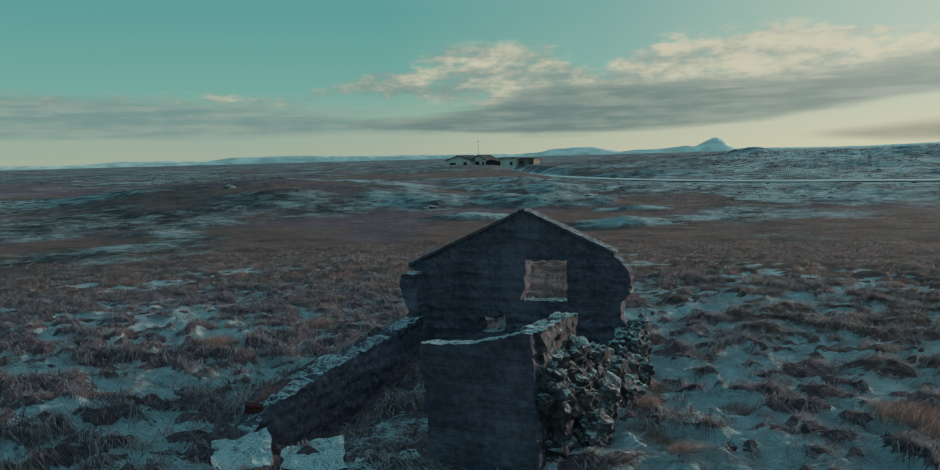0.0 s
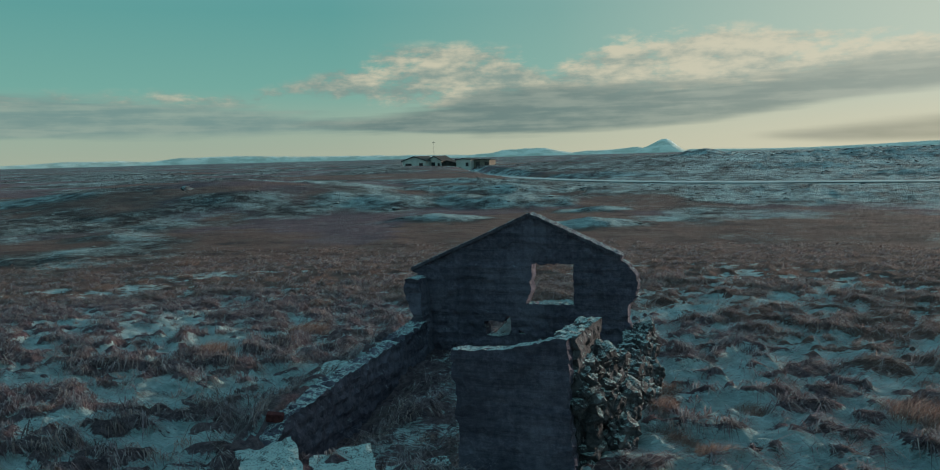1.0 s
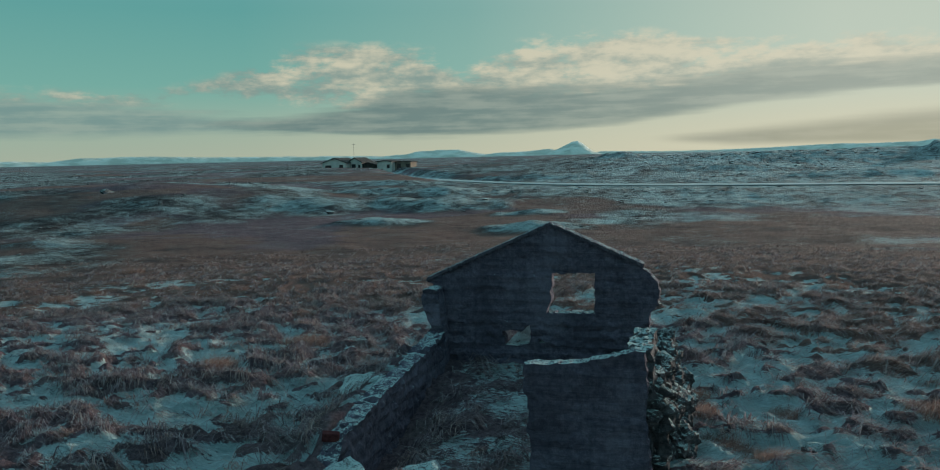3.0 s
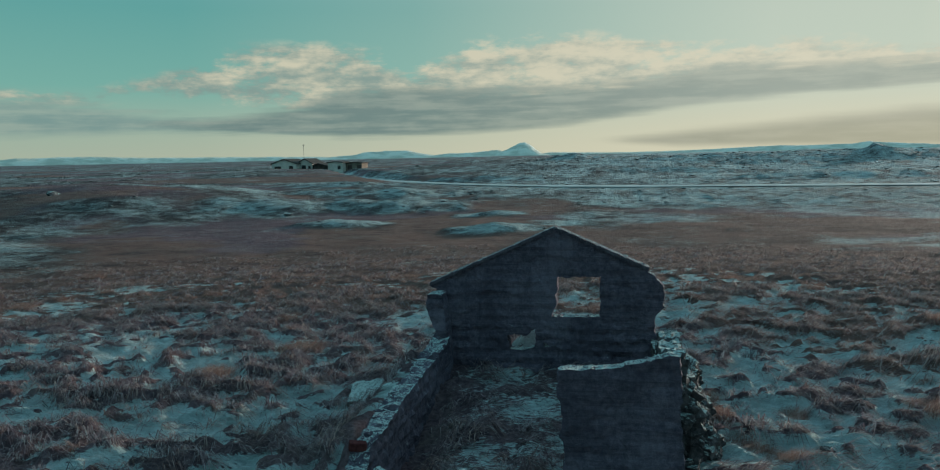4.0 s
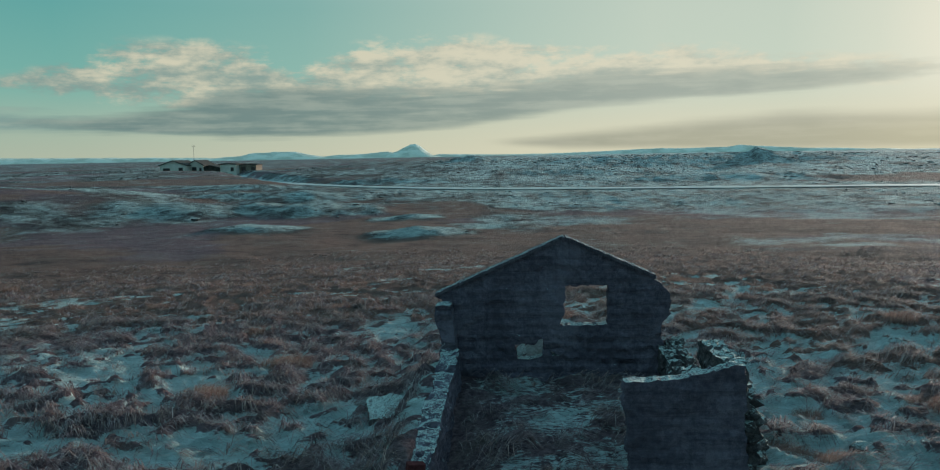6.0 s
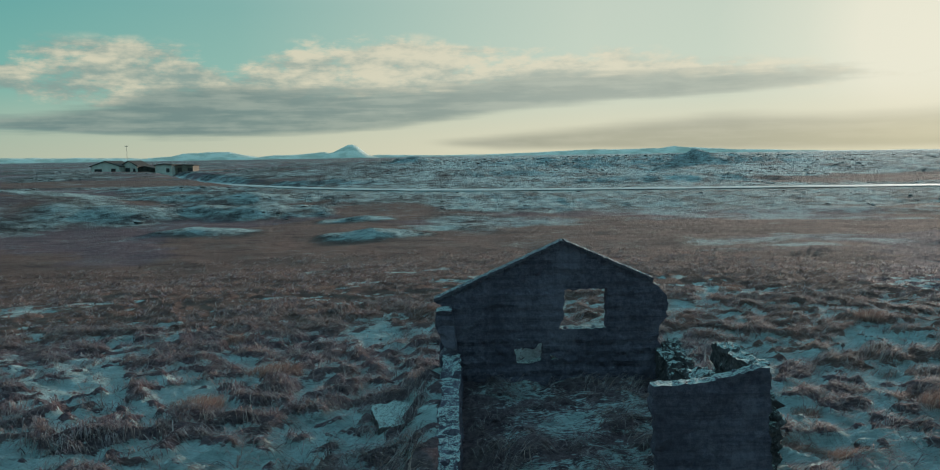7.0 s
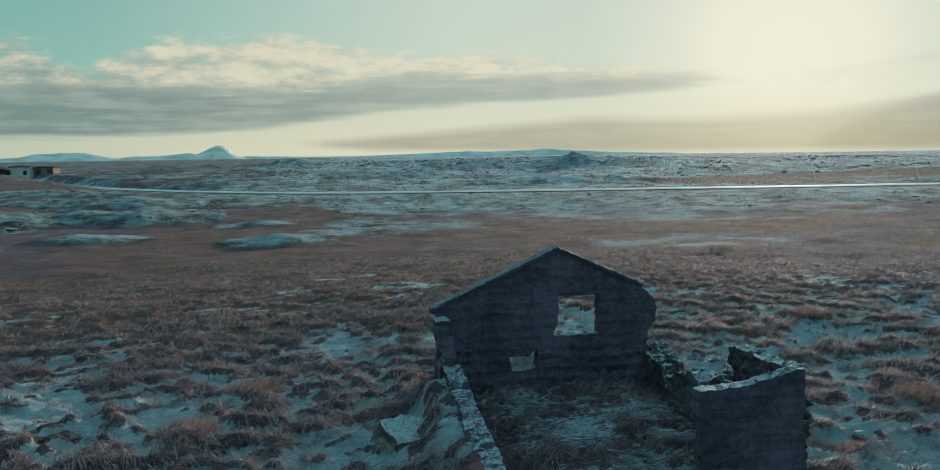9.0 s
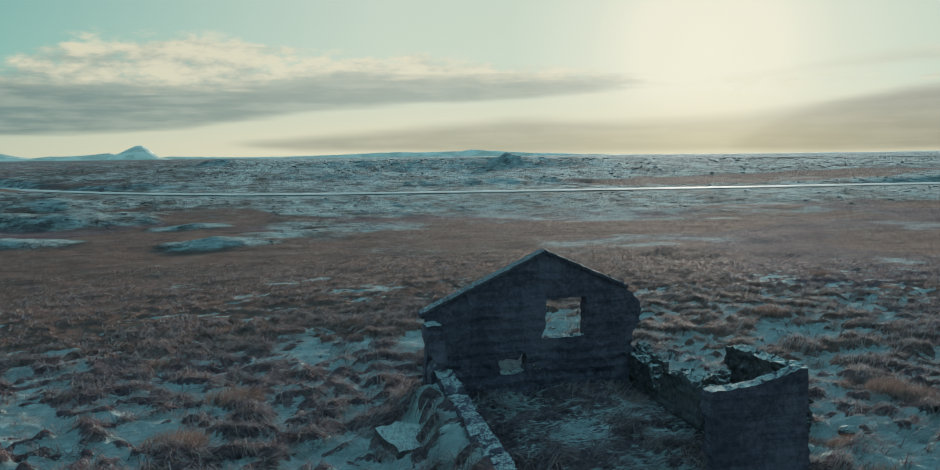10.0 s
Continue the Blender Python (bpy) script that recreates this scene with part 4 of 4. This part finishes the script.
gabled("barn", "pale flat-roofed farm building", (-91.0, 230, 0.95), 2, 4.4, 8, 2.7, 0.25, PLASTER, [(1.2, "front", 0.8, 0.9, 1.1)], [])
gabled("barn", "weathered brown farm outbuilding with a dark flat roof", (-86.6, 233, 1.0), 4, 4.8, 7, 2.4, 0.25, WEATHERED, [(1.6, "front", 0.9, 1.2, 1.0)], [(-1.2, "front", 0.0, 1.2, 2.0)])

mast = thing("mast", "thin grey steel mast behind the farmhouse", "mast", (-106.4, 240, 1.5))
bm = bmesh.new()
bmesh.ops.create_cone(bm, segments=8, radius1=0.06, radius2=0.04, depth=8.2, matrix=Matrix.Translation((0, 0, 4.1)), cap_ends=True)
part("pole", bm, STEEL, mast)
part("antenna", box(bmesh.new(), -0.5, 0.5, -0.04, 0.04, 7.75, 7.87), STEEL, mast)


# ---- grass ----
def blades(name, x, y, length, width, lean, mat, rng, base=None, bend=False):
    """Thin pointed blades from arrays: feet, lengths, widths and how far they lean over."""
    n = len(x)
    z = land(x, y) - 0.015 if base is None else base
    th = rng.uniform(0, 2 * np.pi, n)
    wind = np.where(rng.random(n) < 0.8, flow(x, y) + rng.normal(0, 0.3, n), th)
    dx, dy = np.cos(wind) * lean, np.sin(wind) * lean
    up = np.sqrt(np.maximum(1 - lean ** 2, 0.02))
    px, py = -np.sin(th) * width / 2, np.cos(th) * width / 2
    foot = np.stack([x, y, z], 1)
    side = np.stack([px, py, np.zeros(n)], 1)
    tip = foot + np.stack([dx, dy, up], 1) * length[:, None]
    if bend:
        mid = foot + np.stack([dx * 0.35, dy * 0.35, up * 1.05], 1) * (length * 0.55)[:, None]
        verts = np.stack([foot - side, foot + side, mid + side * 0.7, mid - side * 0.7, tip], 1).reshape(-1, 3)
        tri = np.array([0, 1, 2, 0, 2, 3, 3, 2, 4])
        loops = (np.arange(n)[:, None] * 5 + tri).ravel()
    else:
        verts = np.stack([foot - side, foot + side, tip], 1).reshape(-1, 3)
        loops = np.arange(n * 3)
    me = bpy.data.meshes.new(name)
    me.vertices.add(len(verts))
    me.vertices.foreach_set("co", verts.astype(np.float32).ravel())
    me.loops.add(len(loops))
    me.loops.foreach_set("vertex_index", loops.astype(np.int32))
    me.polygons.add(len(loops) // 3)
    me.polygons.foreach_set("loop_start", np.arange(0, len(loops), 3, dtype=np.int32))
    me.attributes.new("tone", "FLOAT", "POINT").data.foreach_set("value", np.full(len(verts), 0.5, np.float32))
    me.materials.append(mat)
    me.update(calc_edges=True)
    return me


def flow(x, y):
    """The way the grass has been laid by the wind, in radians."""
    return -0.35 + 1.3 * fbm(x / 2.6, y / 2.6, 121, 2) + 0.6 * vnoise(x / 0.7, y / 0.7, 125)


def wedge(n, r0, r1, a0, a1, rng):
    """Random feet in a fan of bearings round the walk."""
    r = np.sqrt(r0 ** 2 + (r1 ** 2 - r0 ** 2) * rng.random(n))
    a = np.radians(rng.uniform(a0, a1, n))
    return -5 + r * np.sin(a), -2 + r * np.cos(a)


def free(x, y):
    """True where no wall or slab stands."""
    wall = (np.abs(x + 8.33) < 0.46) & (y > 9.3) & (y < 15.9)
    wall |= (x > -8.8) & (x < -3.3) & (y > 15.55) & (y < 16.0)
    wall |= (x > -5.5) & (x < -3.3) & (y > 9.85) & (y < 10.3)
    wall |= (x > -4.15) & (x < -3.25) & (y > 9.9) & (y < 16.0)
    wall |= (np.hypot(x + 7.62, y - 9.0) < 0.5) | (np.hypot(x + 6.68, y - 9.28) < 0.5)
    wall |= np.hypot((x + 6.25) / 1.1, (y - 16.5) / 0.8) < 1
    return ~wall


def mops(name, x, y, per, reach, width, mat, rng):
    """Drooping clumps: blades that rise from one root, bend over and lie down outwards, mostly down the wind."""
    n = len(x)
    tone = np.repeat(rng.random(n), per)
    size = np.repeat(reach * rng.uniform(0.6, 1.3, n), per)
    wind = np.repeat(flow(x, y) + rng.normal(0, 0.2, n), per)
    m = n * per
    a = np.where(rng.random(m) < 0.75, wind + rng.normal(0, 0.40, m), rng.uniform(0, 2 * np.pi, m))
    out = size * rng.uniform(0.45, 1.25, m)
    root = 0.16 * size * rng.normal(0, 1, (2, m))
    fx, fy = np.repeat(x, per) + root[0], np.repeat(y, per) + root[1]
    tx, ty = fx + np.cos(a) * out, fy + np.sin(a) * out
    foot = np.stack([fx, fy, land(fx, fy) - 0.02], 1)
    tip = np.stack([tx, ty, land(tx, ty) + rng.uniform(0.0, 0.07, m)], 1)
    mid = 0.55 * foot + 0.45 * tip
    mid[:, 2] = np.maximum(foot[:, 2], tip[:, 2]) + out * rng.uniform(0.03, 0.26, m)
    tip[:, 2] = np.minimum(tip[:, 2], foot[:, 2] + 0.22)
    mid[:, 2] = np.minimum(mid[:, 2], foot[:, 2] + 0.28)
    side = np.stack([-np.sin(a), np.cos(a), np.zeros(m)], 1) * (width * rng.uniform(0.7, 1.4, m) / 2)[:, None]
    verts = np.stack([foot - side, foot + side, mid + side * 0.8, mid - side * 0.8, tip], 1).reshape(-1, 3)
    loops = (np.arange(m)[:, None] * 5 + np.array([0, 1, 2, 0, 2, 3, 3, 2, 4])).ravel()
    me = bpy.data.meshes.new(name)
    me.vertices.add(len(verts))
    me.vertices.foreach_set("co", verts.astype(np.float32).ravel())
    me.loops.add(len(loops))
    me.loops.foreach_set("vertex_index", loops.astype(np.int32))
    me.polygons.add(len(loops) // 3)
    me.polygons.foreach_set("loop_start", np.arange(0, len(loops), 3, dtype=np.int32))
    me.attributes.new("tone", "FLOAT", "POINT").data.foreach_set("value", np.repeat(tone, 5).astype(np.float32))
    me.materials.append(mat)
    me.update(calc_edges=True)
    return me


def make_grass():
    rng = np.random.default_rng(5)
    for name, mat, count, r0, r1, per, reach, wd, fam in (("clump_grass", SEDGE, 16000, 8, 30, 16, 0.40, 0.013, 0), ("clump_grass", STRAW, 16000, 8, 30, 16, 0.40, 0.013, 1),
                                                          ("middle_grass", SEDGE, 9000, 27, 46, 9, 0.34, 0.020, 0), ("middle_grass", STRAW, 11000, 27, 52, 9, 0.34, 0.020, 1)):
        x, y = wedge(count, r0, r1, -62, 52, rng)
        k = red(x, y)
        want = (0.10 + 0.90 * tussock(x, y)) * np.clip(1.25 - 0.90 * snow(x, y), 0.22, 1) * (1 - 0.93 * rocky(x, y))
        want = want * ((0.35 + 0.65 * k) if fam else (1 - 0.6 * k))
        ok = (rng.random(count) < want * 1.5) & free(x, y)
        tagged(new(name, mops(name, x[ok], y[ok], per, reach, wd, mat, rng)), "dry wind-flattened grass clumps with frost on the heath", "grass", kind="stuff")
    for name, mat, count, r0, r1, ln, wd, fam in (("carpet_grass", SEDGE, 210000, 8, 28, 0.28, 0.010, 0), ("carpet_grass", STRAW, 170000, 8, 28, 0.28, 0.010, 1), ("carpet_grass", STRAW, 120000, 25, 50, 0.10, 0.016, 1)):
        x, y = wedge(count, r0, r1, -62, 52, rng)
        k = red(x, y)
        want = (0.25 + 0.75 * tussock(x, y)) * np.clip(1.2 - 0.75 * snow(x, y), 0.45, 1) * (1 - 0.93 * rocky(x, y))
        want = want * ((0.25 + 0.75 * k) if fam else (1 - 0.6 * k))
        ok = (rng.random(count) < want) & free(x, y)
        x, y = x[ok], y[ok]
        n = len(x)
        me = blades(name, x, y, ln * rng.uniform(0.5, 1.5, n), wd * rng.uniform(0.7, 1.4, n), rng.uniform(0.86, 0.995, n), mat, rng)
        tagged(new(name, me), "short dry grass with frost on the heath", "grass", kind="stuff")


make_grass()


def tussock_mesh(seed, count):
    rng = np.random.default_rng(seed)
    r, a = 0.42 * np.sqrt(rng.random(count)), rng.uniform(0, 2 * np.pi, count)
    x, y = r * np.cos(a), r * np.sin(a)
    return blades("grass_tussock", x, y, rng.uniform(0.22, 0.50, count) * (1.15 - r), rng.uniform(0.005, 0.009, count), np.clip(rng.normal(0.70, 0.20, count), 0.05, 0.97), TUFT, rng, np.full(count, -0.03), True)


def make_tussocks():
    rng = random.Random(41)
    kinds = [tussock_mesh(60 + k, 700) for k in range(6)]
    spots = [(-12.6, 17.6, 1.1), (-12.3, 17.1, 0.9), (-13.5, 14.8, 1.0), (-13.2, 14.3, 0.9), (-14.5, 21.2, 1.0), (0.9, 13.6, 1.0), (1.5, 14.2, 0.9), (1.3, 13.1, 0.8), (0.6, 14.4, 0.7), (-1.6, 13.8, 0.7), (-3.1, 14.6, 0.55), (-3.0, 14.0, 0.6), (-2.95, 13.5, 0.6), (-2.9, 13.0, 0.55), (-3.0, 12.5, 0.6), (-2.75, 12.1, 0.55), (-2.5, 11.8, 0.6), (-2.2, 11.6, 0.55), (-1.9, 11.3, 0.6),
             (-30.5, 34, 1.2), (-2.3, 10.0, 0.8)]
    while len(spots) < 52:
        x, y = wedge(1, 9, 36, -58, 50, np.random.default_rng(rng.randrange(10 ** 6)))
        x, y = float(x[0]), float(y[0])
        if free(np.array(x), np.array(y)) and rng.random() < 0.25 + 0.75 * float(red(x, y)) and float(inside(x, y)) < 0.1:
            spots.append((x, y, rng.uniform(0.5, 1.0)))
    for x, y, s in spots:
        ob = new("grass_tussock", rng.choice(kinds))
        ob.location = (x, y, float(land(x, y)) - 0.02)
        ob.rotation_euler = (0, 0, rng.uniform(-0.6, 0.6))
        ob.scale = (s * rng.uniform(0.9, 1.4), s * rng.uniform(0.9, 1.4), s * rng.uniform(0.8, 1.1))
        tagged(ob, "tussock of tall dry red-brown grass on the heath", "tussock", "grass tussocks")


make_tussocks()
